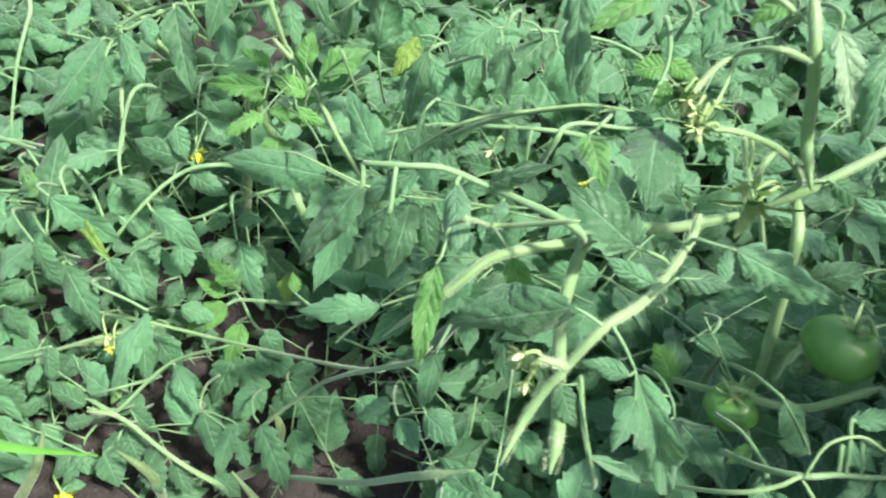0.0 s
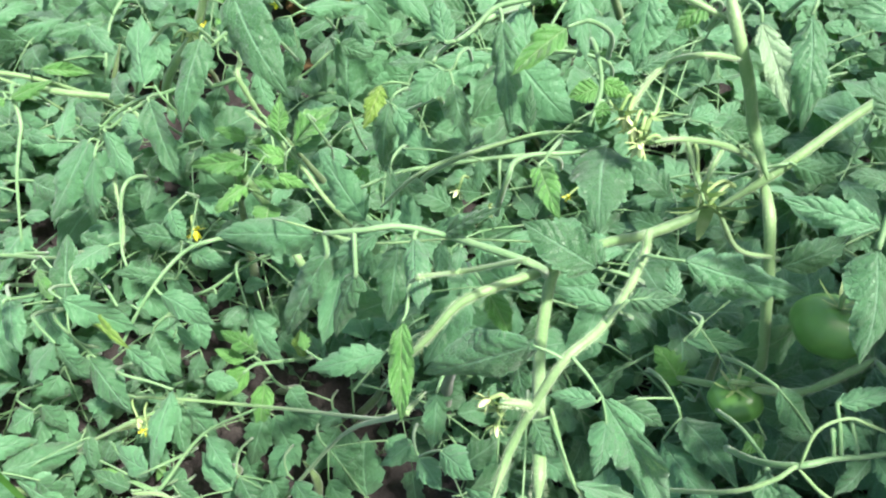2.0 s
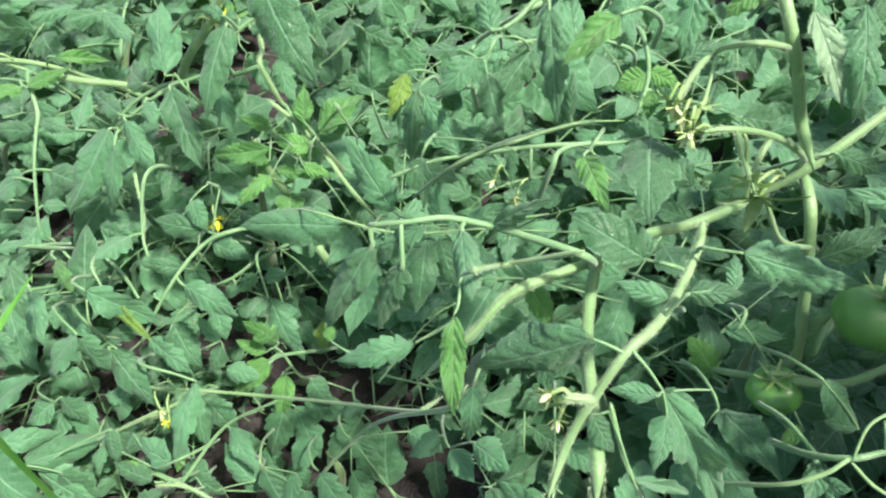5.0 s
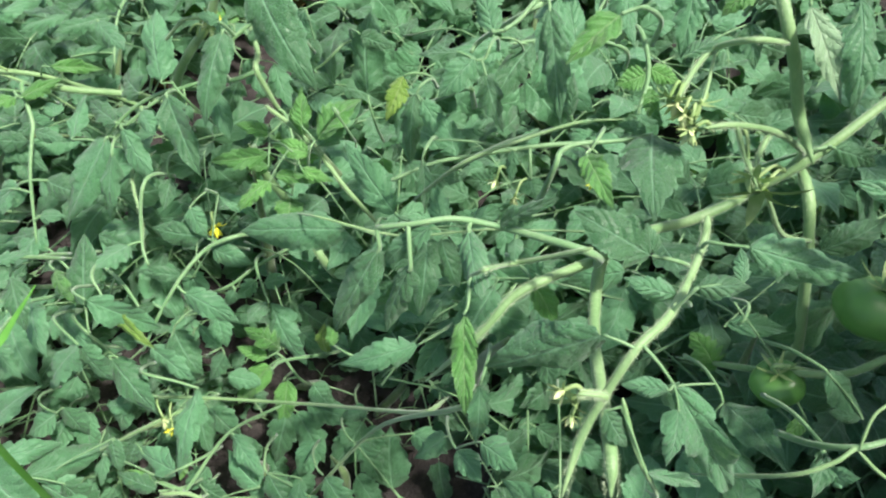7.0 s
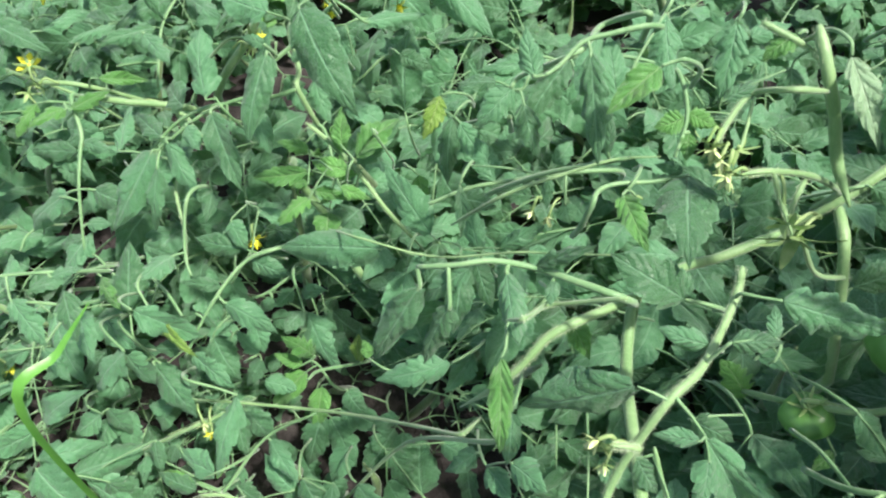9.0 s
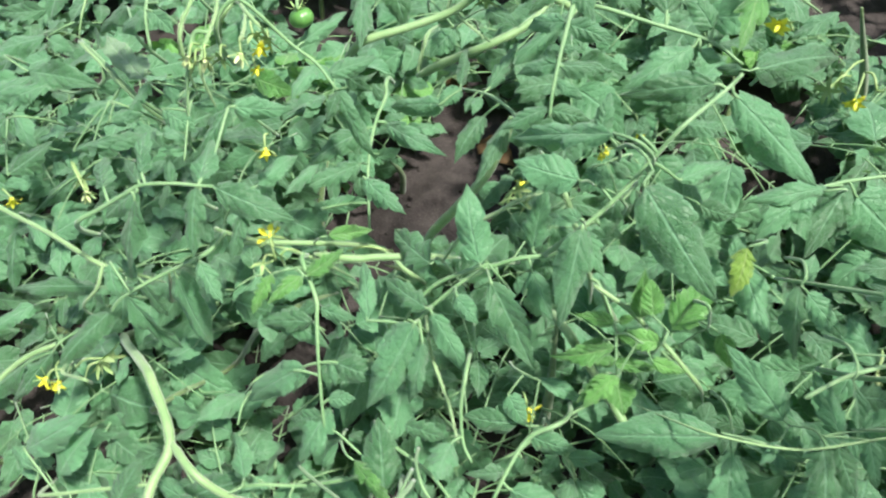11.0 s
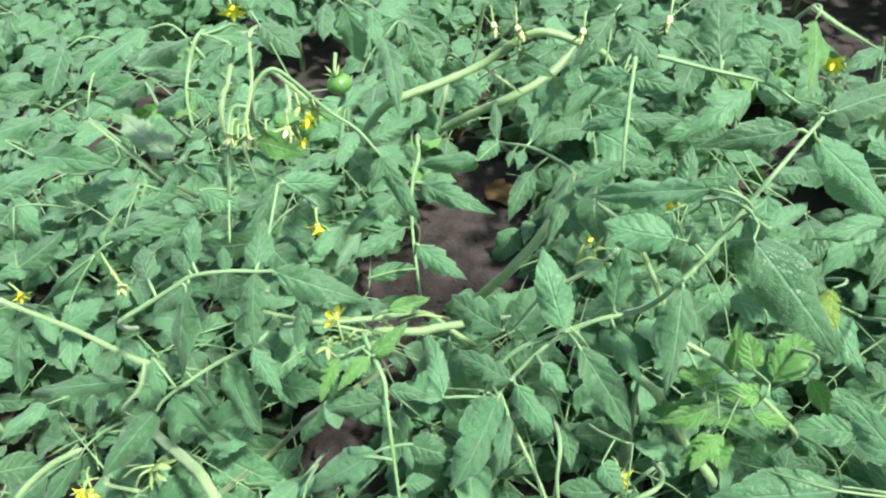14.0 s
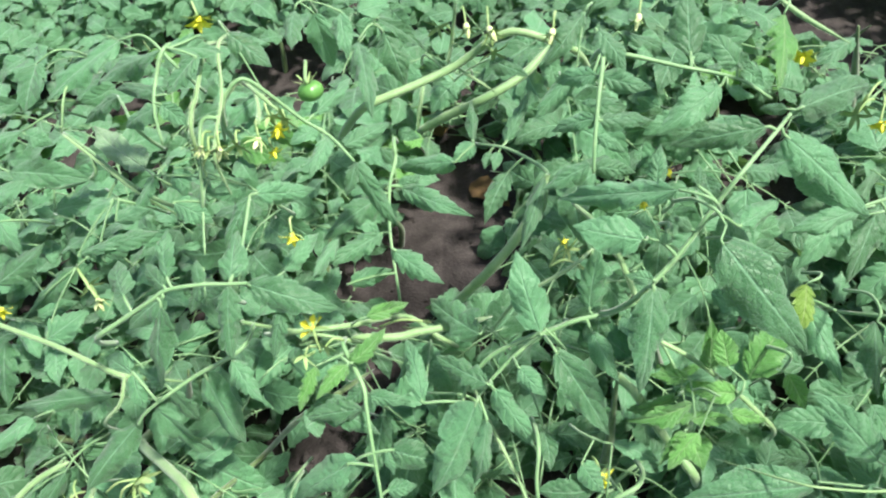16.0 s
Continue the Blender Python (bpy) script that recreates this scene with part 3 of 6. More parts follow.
blade(f, (-0.024, 0.478, 0.258), (0.000, 0.476, 0.252), 0.0190)
blade(f, (0.036, 0.492, 0.266), (0.035, 0.476, 0.249), 0.0095)
f = leaf(a2, 1, (0.039, 0.379, 0.274), (0.043, 0.375, 0.270))
blade(f, (0.043, 0.375, 0.270), (0.057, 0.357, 0.250), 0.0146)
f = leaf(a1, 0, (0.217, 0.412, 0.246), (0.222, 0.415, 0.248))
blade(f, (0.222, 0.415, 0.248), (0.267, 0.435, 0.256), 0.0208)
blade(f, (0.164, 0.379, 0.221), (0.204, 0.377, 0.216), 0.0150)
f = leaf(a1, 1, (0.182, 0.382, 0.151), (0.176, 0.386, 0.154))
blade(f, (0.176, 0.386, 0.154), (0.158, 0.406, 0.173), 0.0240)
f = leaf(a1, 0, (0.160, 0.350, 0.194), (0.163, 0.343, 0.188))
blade(f, (0.163, 0.343, 0.188), (0.182, 0.288, 0.208), 0.0243)
blade(f, (0.123, 0.346, 0.200), (0.153, 0.339, 0.183), 0.0186)
blade(f, (0.151, 0.330, 0.183), (0.169, 0.281, 0.201), 0.0229)
f = leaf(a1, 0, (0.198, 0.332, 0.249), (0.201, 0.330, 0.247))
blade(f, (0.201, 0.330, 0.247), (0.222, 0.314, 0.227), 0.0183)
blade(f, (0.220, 0.312, 0.230), (0.202, 0.315, 0.231), 0.0095)
f = leaf(a1, 0, (0.189, 0.275, 0.272), (0.205, 0.278, 0.274), (0.224, 0.280, 0.275), (0.251, 0.285, 0.277))
blade(f, (0.204, 0.288, 0.283), (0.223, 0.282, 0.276), 0.0120)
blade(f, (0.225, 0.281, 0.275), (0.243, 0.290, 0.279), 0.0109)
blade(f, (0.224, 0.279, 0.274), (0.234, 0.268, 0.261), 0.0087)
blade(f, (0.222, 0.279, 0.273), (0.206, 0.266, 0.260), 0.0120)
blade(f, (0.206, 0.297, 0.291), (0.235, 0.306, 0.292), 0.0109)
blade(f, (0.213, 0.291, 0.285), (0.226, 0.289, 0.280), 0.0082)
f = leaf(a1, 0, (0.181, 0.286, 0.255), (0.182, 0.283, 0.254))
blade(f, (0.182, 0.283, 0.254), (0.173, 0.261, 0.244), 0.0131)
blade(f, (0.183, 0.272, 0.246), (0.193, 0.266, 0.258), 0.0112)
f = leaf(a3, 0, (-0.343, 0.456, 0.114), (-0.313, 0.432, 0.115))
blade(f, (-0.313, 0.432, 0.115), (-0.357, 0.422, 0.059), 0.0241)
blade(f, (-0.312, 0.431, 0.113), (-0.304, 0.429, 0.064), 0.0212)
f = leaf(a3, 0, (-0.372, 0.415, 0.046), (-0.364, 0.414, 0.031))
blade(f, (-0.364, 0.414, 0.031), (-0.390, 0.399, 0.018), 0.0235)
blade(f, (-0.358, 0.418, 0.034), (-0.352, 0.414, -0.015), 0.0209)
f = leaf(a3, 0, (-0.236, 0.472, 0.038), (-0.226, 0.477, 0.040))
blade(f, (-0.226, 0.477, 0.040), (-0.248, 0.493, 0.055), 0.0213)
blade(f, (-0.224, 0.473, 0.036), (-0.245, 0.462, 0.004), 0.0183)
f = leaf(a3, 0, (-0.305, 0.438, 0.028), (-0.313, 0.432, 0.017))
blade(f, (-0.313, 0.432, 0.017), (-0.323, 0.418, -0.013), 0.0191)
blade(f, (-0.305, 0.430, 0.016), (-0.334, 0.434, 0.009), 0.0180)
f = leaf(a3, 0, (-0.191, 0.434, -0.061), (-0.193, 0.421, -0.059))
blade(f, (-0.193, 0.421, -0.059), (-0.176, 0.394, -0.079), 0.0257)
blade(f, (-0.199, 0.423, -0.057), (-0.220, 0.402, -0.041), 0.0220)
blade(f, (-0.165, 0.456, -0.057), (-0.156, 0.420, -0.070), 0.0228)
f = leaf(a2, 0, (-0.111, 0.448, -0.055), (-0.120, 0.443, -0.062))
blade(f, (-0.120, 0.443, -0.062), (-0.126, 0.408, -0.083), 0.0204)
blade(f, (-0.092, 0.438, -0.005), (-0.122, 0.442, -0.030), 0.0163)
f = leaf(a2, 0, (-0.008, 0.351, 0.112), (-0.005, 0.345, 0.115))
blade(f, (-0.005, 0.344, 0.114), (0.013, 0.317, 0.123), 0.0200)
blade(f, (0.012, 0.335, 0.147), (0.036, 0.310, 0.159), 0.0225)
blade(f, (-0.013, 0.359, 0.105), (-0.039, 0.356, 0.072), 0.0173)
f = leaf(a3, 0, (-0.334, 0.431, 0.072), (-0.339, 0.427, 0.069))
blade(f, (-0.337, 0.428, 0.068), (-0.347, 0.420, 0.092), 0.0194)
stem(a3, 0.0032, 0.0033, (-0.395, 0.661, 0.202), (-0.361, 0.656, 0.199), (-0.344, 0.662, 0.192), (-0.321, 0.667, 0.185), (-0.302, 0.678, 0.170), (-0.274, 0.720, 0.114))
stem(a3, 0.0016, 0.0015, (-0.370, 0.434, -0.085), (-0.345, 0.401, -0.022), (-0.328, 0.396, -0.002), (-0.277, 0.403, 0.030), (-0.260, 0.412, 0.031), (-0.234, 0.451, -0.001))
stem(a2, 0.0012, 0.0010, (-0.031, 0.460, 0.251), (-0.003, 0.433, 0.304), (0.016, 0.432, 0.318), (0.033, 0.437, 0.321), (0.068, 0.446, 0.327), (0.096, 0.449, 0.327))
stem(a1, 0.0032, 0.0034, (0.162, 0.464, 0.404), (0.167, 0.446, 0.389), (0.177, 0.440, 0.365), (0.185, 0.433, 0.340), (0.192, 0.413, 0.324))
stem(a1, 0.0018, 0.0018, (0.136, 0.470, 0.402), (0.150, 0.464, 0.397), (0.167, 0.459, 0.390))
stem(a1, 0.0027, 0.0033, (0.301, 0.483, 0.345), (0.266, 0.478, 0.323), (0.216, 0.452, 0.295), (0.183, 0.448, 0.263))
stem(a1, 0.0035, 0.0014, (0.175, 0.434, 0.278), (0.138, 0.417, 0.275), (0.108, 0.398, 0.287), (0.073, 0.361, 0.308), (0.043, 0.340, 0.317), (0.028, 0.332, 0.314), (0.015, 0.321, 0.304), (0.001, 0.318, 0.285), (-0.020, 0.338, 0.222))
stem(a1, 0.0013, 0.0008, (0.061, 0.326, 0.358), (0.039, 0.338, 0.336), (0.027, 0.341, 0.329), (0.018, 0.318, 0.355), (0.013, 0.312, 0.360), (0.005, 0.329, 0.334))
stem(a1, 0.0034, 0.0029, (0.081, 0.376, 0.298), (0.077, 0.368, 0.292), (0.073, 0.348, 0.285), (0.069, 0.316, 0.291), (0.066, 0.256, 0.313), (0.065, 0.237, 0.306))
stem(a1, 0.0019, 0.0020, (0.116, 0.349, 0.353), (0.114, 0.340, 0.345), (0.104, 0.320, 0.341), (0.090, 0.297, 0.347), (0.075, 0.282, 0.347), (0.064, 0.271, 0.331), (0.054, 0.259, 0.313), (0.046, 0.240, 0.298))
stem(a1, 0.0012, 0.0010, (0.070, 0.268, 0.332), (0.074, 0.258, 0.320), (0.079, 0.248, 0.310), (0.084, 0.246, 0.299), (0.092, 0.251, 0.271), (0.105, 0.284, 0.196))
stem(a1, 0.0036, 0.0038, (0.211, 0.455, 0.283), (0.211, 0.423, 0.271), (0.223, 0.393, 0.191), (0.226, 0.393, 0.163), (0.230, 0.419, 0.087))
stem(a1, 0.0022, 0.0021, (0.256, 0.348, 0.252), (0.234, 0.340, 0.241), (0.220, 0.342, 0.224), (0.197, 0.355, 0.205), (0.183, 0.371, 0.183), (0.162, 0.419, 0.118))
stem(a1, 0.0022, 0.0020, (0.255, 0.348, 0.251), (0.256, 0.316, 0.268), (0.267, 0.307, 0.263))
stem(a1, 0.0012, 0.0011, (0.132, 0.293, 0.197), (0.159, 0.269, 0.253), (0.177, 0.269, 0.268), (0.189, 0.275, 0.272), (0.205, 0.278, 0.273))
stem(a1, 0.0008, 0.0008, (0.189, 0.274, 0.273), (0.196, 0.286, 0.285), (0.210, 0.291, 0.289), (0.221, 0.289, 0.286), (0.239, 0.292, 0.271), (0.268, 0.322, 0.215))
stem(a1, 0.0010, 0.0008, (0.189, 0.274, 0.271), (0.202, 0.265, 0.262), (0.223, 0.258, 0.255))
f = leaf(b3, 1, (-0.134, 0.549, 0.215), (-0.145, 0.554, 0.220), (-0.154, 0.554, 0.221))
blade(f, (-0.154, 0.560, 0.226), (-0.183, 0.567, 0.230), 0.0129)
blade(f, (-0.154, 0.547, 0.215), (-0.203, 0.545, 0.210), 0.0176)
blade(f, (-0.122, 0.549, 0.214), (-0.153, 0.555, 0.218), 0.0166)
blade(f, (-0.155, 0.540, 0.209), (-0.174, 0.539, 0.206), 0.0092)
blade(f, (-0.154, 0.531, 0.201), (-0.180, 0.515, 0.184), 0.0166)
blade(f, (-0.129, 0.539, 0.206), (-0.103, 0.534, 0.196), 0.0120)
f = leaf(b3, 1, (-0.121, 0.547, 0.219), (-0.117, 0.553, 0.223))
blade(f, (-0.115, 0.553, 0.224), (-0.080, 0.583, 0.240), 0.0266)
blade(f, (-0.127, 0.561, 0.231), (-0.127, 0.583, 0.247), 0.0174)
f = leaf(b3, 0, (-0.200, 0.657, 0.240), (-0.193, 0.650, 0.233))
blade(f, (-0.190, 0.650, 0.233), (-0.175, 0.628, 0.209), 0.0222)
blade(f, (-0.165, 0.648, 0.230), (-0.151, 0.621, 0.200), 0.0212)
blade(f, (-0.196, 0.636, 0.222), (-0.208, 0.614, 0.199), 0.0202)
f = leaf(b3, 0, (-0.129, 0.707, 0.252), (-0.142, 0.703, 0.249))
blade(f, (-0.155, 0.700, 0.248), (-0.134, 0.682, 0.225), 0.0229)
blade(f, (-0.142, 0.703, 0.249), (-0.165, 0.687, 0.233), 0.0208)
blade(f, (-0.135, 0.683, 0.232), (-0.145, 0.658, 0.206), 0.0219)
f = leaf(a3, 0, (-0.244, 0.452, -0.000), (-0.250, 0.446, -0.005))
blade(f, (-0.253, 0.446, -0.005), (-0.245, 0.409, -0.044), 0.0284)
blade(f, (-0.245, 0.442, -0.009), (-0.214, 0.422, -0.035), 0.0273)
blade(f, (-0.266, 0.435, -0.013), (-0.293, 0.416, -0.033), 0.0240)
f = leaf(a3, 0, (-0.177, 0.458, -0.013), (-0.172, 0.448, -0.022))
blade(f, (-0.172, 0.448, -0.022), (-0.186, 0.410, -0.061), 0.0310)
blade(f, (-0.164, 0.446, -0.025), (-0.139, 0.411, -0.064), 0.0332)
blade(f, (-0.155, 0.452, -0.020), (-0.107, 0.441, -0.040), 0.0277)
f = leaf(a3, 0, (-0.103, 0.446, -0.015), (-0.096, 0.438, -0.023))
blade(f, (-0.098, 0.436, -0.024), (-0.131, 0.403, -0.058), 0.0327)
blade(f, (-0.090, 0.434, -0.027), (-0.090, 0.399, -0.064), 0.0305)
blade(f, (-0.146, 0.462, 0.001), (-0.126, 0.445, -0.019), 0.0218)
f = leaf(a3, 0, (-0.270, 0.495, 0.052), (-0.273, 0.489, 0.047))
blade(f, (-0.273, 0.491, 0.048), (-0.247, 0.462, 0.015), 0.0301)
blade(f, (-0.279, 0.479, 0.039), (-0.265, 0.457, 0.014), 0.0215)
blade(f, (-0.233, 0.504, 0.057), (-0.224, 0.482, 0.033), 0.0247)
blade(f, (-0.163, 0.513, 0.060), (-0.173, 0.483, 0.029), 0.0236)
f = leaf(a3, 0, (-0.369, 0.429, 0.002), (-0.358, 0.425, -0.003))
blade(f, (-0.355, 0.425, -0.003), (-0.353, 0.402, -0.027), 0.0258)
blade(f, (-0.374, 0.425, -0.002), (-0.388, 0.402, -0.025), 0.0247)
blade(f, (-0.242, 0.395, -0.037), (-0.265, 0.379, -0.053), 0.0236)
blade(f, (-0.198, 0.416, -0.022), (-0.222, 0.393, -0.045), 0.0236)
blade(f, (-0.161, 0.396, -0.042), (-0.147, 0.377, -0.063), 0.0268)
blade(f, (-0.223, 0.460, 0.018), (-0.188, 0.456, 0.007), 0.0204)
f = leaf(a3, 0, (-0.545, 0.623, 0.037), (-0.517, 0.617, 0.047))
blade(f, (-0.440, 0.598, 0.182), (-0.429, 0.613, 0.162), 0.0269)
f = leaf(a3, 0, (-0.361, 0.524, 0.094), (-0.379, 0.537, 0.107), (-0.385, 0.540, 0.110))
blade(f, (-0.386, 0.556, 0.123), (-0.417, 0.521, 0.090), 0.0261)
blade(f, (-0.432, 0.621, 0.182), (-0.385, 0.597, 0.149), 0.0251)
f = leaf(a3, 0, (-0.419, 0.522, 0.073), (-0.354, 0.460, 0.136))
blade(f, (-0.354, 0.460, 0.136), (-0.328, 0.414, 0.123), 0.0209)
blade(f, (-0.388, 0.435, 0.113), (-0.365, 0.415, 0.090), 0.0187)
f = leaf(a3, 0, (-0.418, 0.391, 0.038), (-0.407, 0.398, 0.046))
blade(f, (-0.407, 0.398, 0.046), (-0.349, 0.412, 0.085), 0.0239)
blade(f, (-0.400, 0.364, 0.042), (-0.354, 0.391, 0.021), 0.0232)
f = leaf(a3, 0, (-0.388, 0.351, 0.022), (-0.373, 0.359, 0.023))
blade(f, (-0.373, 0.359, 0.023), (-0.328, 0.404, -0.009), 0.0280)
blade(f, (-0.402, 0.359, 0.036), (-0.361, 0.338, -0.011), 0.0404)
blade(f, (-0.347, 0.359, 0.010), (-0.320, 0.350, -0.027), 0.0297)
f = leaf(a3, 0, (-0.311, 0.458, 0.152), (-0.296, 0.448, 0.155))
blade(f, (-0.296, 0.448, 0.155), (-0.254, 0.456, 0.103), 0.0266)
blade(f, (-0.401, 0.766, 0.210), (-0.422, 0.708, 0.228), 0.0144)
f = leaf(a3, 1, (-0.371, 0.517, 0.114), (-0.364, 0.511, 0.114))
blade(f, (-0.364, 0.511, 0.114), (-0.327, 0.470, 0.119), 0.0147)
stem(a3, 0.0016, 0.0016, (-0.260, 0.351, 0.008), (-0.232, 0.351, 0.007), (-0.192, 0.336, -0.008), (-0.163, 0.327, -0.017), (-0.134, 0.321, -0.024))
f = leaf(a3, 0, (-0.262, 0.357, 0.000), (-0.265, 0.357, 0.001))
blade(f, (-0.267, 0.358, 0.001), (-0.304, 0.370, 0.009), 0.0176)
f = leaf(a3, 0, (-0.227, 0.361, -0.018), (-0.220, 0.358, -0.020))
blade(f, (-0.236, 0.368, -0.012), (-0.209, 0.358, -0.025), 0.0190)
blade(f, (-0.236, 0.354, -0.023), (-0.217, 0.333, -0.046), 0.0237)
blade(f, (-0.183, 0.367, -0.015), (-0.212, 0.394, 0.003), 0.0275)
f = leaf(a3, 0, (-0.174, 0.376, 0.011), (-0.172, 0.371, 0.007))
blade(f, (-0.171, 0.371, 0.007), (-0.147, 0.343, -0.024), 0.0241)
blade(f, (-0.143, 0.368, 0.003), (-0.149, 0.331, -0.034), 0.0176)
blade(f, (-0.136, 0.357, -0.007), (-0.126, 0.341, -0.024), 0.0166)
f = leaf(a3, 0, (-0.125, 0.369, 0.022), (-0.120, 0.365, 0.018))
blade(f, (-0.119, 0.364, 0.017), (-0.087, 0.328, -0.022), 0.0271)
f = leaf(a3, 0, (-0.240, 0.352, -0.025), (-0.241, 0.344, -0.031))
blade(f, (-0.251, 0.336, -0.037), (-0.234, 0.317, -0.058), 0.0256)
blade(f, (-0.240, 0.352, -0.025), (-0.253, 0.334, -0.042), 0.0171)
f = leaf(a3, 0, (-0.200, 0.338, -0.018), (-0.203, 0.333, -0.022))
blade(f, (-0.206, 0.332, -0.023), (-0.191, 0.314, -0.043), 0.0277)
blade(f, (-0.185, 0.336, -0.021), (-0.168, 0.317, -0.042), 0.0213)
f = leaf(a2, 0, (-0.109, 0.413, -0.008), (-0.102, 0.408, -0.012))
blade(f, (-0.098, 0.409, -0.012), (-0.078, 0.381, -0.042), 0.0265)
blade(f, (-0.101, 0.386, -0.031), (-0.075, 0.362, -0.058), 0.0245)
blade(f, (-0.050, 0.416, -0.009), (-0.017, 0.404, -0.026), 0.0245)
blade(f, (-0.055, 0.364, -0.052), (-0.016, 0.355, -0.066), 0.0216)
f = leaf(a3, 0, (-0.376, 0.365, 0.007), (-0.372, 0.362, 0.005))
blade(f, (-0.371, 0.362, 0.004), (-0.319, 0.343, -0.022), 0.0290)
blade(f, (-0.308, 0.392, 0.026), (-0.302, 0.372, 0.005), 0.0149)
f = leaf(a3, 0, (-0.370, 0.332, 0.012), (-0.361, 0.333, 0.012))
blade(f, (-0.354, 0.334, 0.013), (-0.304, 0.320, -0.009), 0.0304)
blade(f, (-0.363, 0.297, -0.017), (-0.295, 0.310, -0.019), 0.0278)
blade(f, (-0.271, 0.336, 0.010), (-0.249, 0.345, 0.013), 0.0152)
f = leaf(a3, 0, (-0.272, 0.348, -0.039), (-0.273, 0.342, -0.044))
blade(f, (-0.275, 0.342, -0.044), (-0.296, 0.316, -0.069), 0.0241)
blade(f, (-0.311, 0.350, -0.035), (-0.294, 0.331, -0.056), 0.0241)
blade(f, (-0.182, 0.364, -0.031), (-0.201, 0.382, -0.019), 0.0193)
blade(f, (-0.136, 0.405, -0.000), (-0.152, 0.381, -0.023), 0.0241)
blade(f, (-0.158, 0.341, -0.051), (-0.132, 0.331, -0.065), 0.0222)
f = leaf(b1, 0, (-0.535, 0.937, 0.308), (-0.558, 0.960, 0.329), (-0.583, 0.961, 0.329))
blade(f, (-0.583, 0.961, 0.329), (-0.662, 0.925, 0.298), 0.0320)
f = leaf(b1, 0, (-0.464, 0.820, 0.398), (-0.474, 0.806, 0.404), (-0.487, 0.797, 0.406))
blade(f, (-0.489, 0.797, 0.406), (-0.562, 0.829, 0.366), 0.0194)
blade(f, (-0.486, 0.797, 0.406), (-0.453, 0.824, 0.378), 0.0192)
f = leaf(b1, 0, (-0.487, 0.795, 0.407), (-0.496, 0.783, 0.393), (-0.500, 0.763, 0.380), (-0.500, 0.748, 0.360))
blade(f, (-0.489, 0.769, 0.387), (-0.539, 0.807, 0.374), 0.0138)
blade(f, (-0.499, 0.764, 0.381), (-0.533, 0.777, 0.359), 0.0171)
blade(f, (-0.495, 0.765, 0.383), (-0.478, 0.753, 0.368), 0.0151)
blade(f, (-0.464, 0.788, 0.402), (-0.491, 0.772, 0.384), 0.0193)
f = leaf(b1, 0, (-0.548, 0.823, 0.328), (-0.559, 0.848, 0.329), (-0.570, 0.871, 0.327))
blade(f, (-0.570, 0.871, 0.327), (-0.620, 0.887, 0.292), 0.0177)
f = leaf(b1, 0, (-0.469, 0.812, 0.335), (-0.462, 0.817, 0.347), (-0.449, 0.823, 0.354), (-0.437, 0.823, 0.345), (-0.411, 0.819, 0.309), (-0.389, 0.806, 0.295), (-0.372, 0.787, 0.279))
blade(f, (-0.402, 0.821, 0.307), (-0.366, 0.877, 0.301), 0.0162)
blade(f, (-0.379, 0.799, 0.288), (-0.337, 0.824, 0.285), 0.0189)
blade(f, (-0.390, 0.805, 0.294), (-0.409, 0.764, 0.286), 0.0164)
blade(f, (-0.372, 0.787, 0.279), (-0.345, 0.766, 0.210), 0.0182)
blade(f, (-0.371, 0.787, 0.278), (-0.384, 0.768, 0.258), 0.0137)
f = leaf(b1, 0, (-0.657, 0.981, 0.318), (-0.676, 0.974, 0.312))
blade(f, (-0.676, 0.974, 0.312), (-0.696, 0.937, 0.280), 0.0342)
blade(f, (-0.673, 0.974, 0.312), (-0.673, 0.962, 0.299), 0.0091)
blade(f, (-0.698, 0.947, 0.288), (-0.759, 0.952, 0.286), 0.0206)
f = leaf(b1, 0, (-0.670, 0.933, 0.279), (-0.700, 0.924, 0.271))
blade(f, (-0.700, 0.924, 0.271), (-0.775, 0.918, 0.256), 0.0251)
blade(f, (-0.699, 0.922, 0.269), (-0.674, 0.914, 0.257), 0.0205)
f = leaf(b1, 0, (-0.721, 0.878, 0.280), (-0.699, 0.866, 0.269))
blade(f, (-0.699, 0.866, 0.269), (-0.619, 0.850, 0.254), 0.0291)
f = leaf(b1, 0, (-0.711, 0.783, 0.287), (-0.699, 0.789, 0.292))
blade(f, (-0.699, 0.789, 0.292), (-0.647, 0.804, 0.305), 0.0223)
f = leaf(b1, 0, (-0.742, 1.002, 0.355), (-0.738, 0.991, 0.346))
blade(f, (-0.738, 0.991, 0.346), (-0.733, 0.959, 0.304), 0.0225)
blade(f, (-0.708, 0.983, 0.352), (-0.731, 0.973, 0.321), 0.0212)
f = leaf(b1, 3, (-0.532, 0.782, 0.300), (-0.547, 0.802, 0.295))
blade(f, (-0.547, 0.802, 0.295), (-0.610, 0.881, 0.294), 0.0275)
f = leaf(b1, 0, (-0.448, 0.756, 0.287), (-0.458, 0.762, 0.294))
blade(f, (-0.458, 0.762, 0.294), (-0.493, 0.761, 0.293), 0.0216)
blade(f, (-0.514, 0.781, 0.310), (-0.511, 0.763, 0.290), 0.0188)
blade(f, (-0.531, 0.778, 0.308), (-0.556, 0.757, 0.285), 0.0141)
f = leaf(b2, 0, (-0.461, 0.874, 0.376), (-0.457, 0.868, 0.371))
blade(f, (-0.457, 0.868, 0.371), (-0.425, 0.842, 0.348), 0.0239)
blade(f, (-0.435, 0.826, 0.334), (-0.473, 0.810, 0.314), 0.0182)
f = leaf(b1, 0, (-0.493, 0.759, 0.298), (-0.496, 0.739, 0.286), (-0.497, 0.713, 0.273))
blade(f, (-0.518, 0.754, 0.297), (-0.489, 0.739, 0.281), 0.0222)
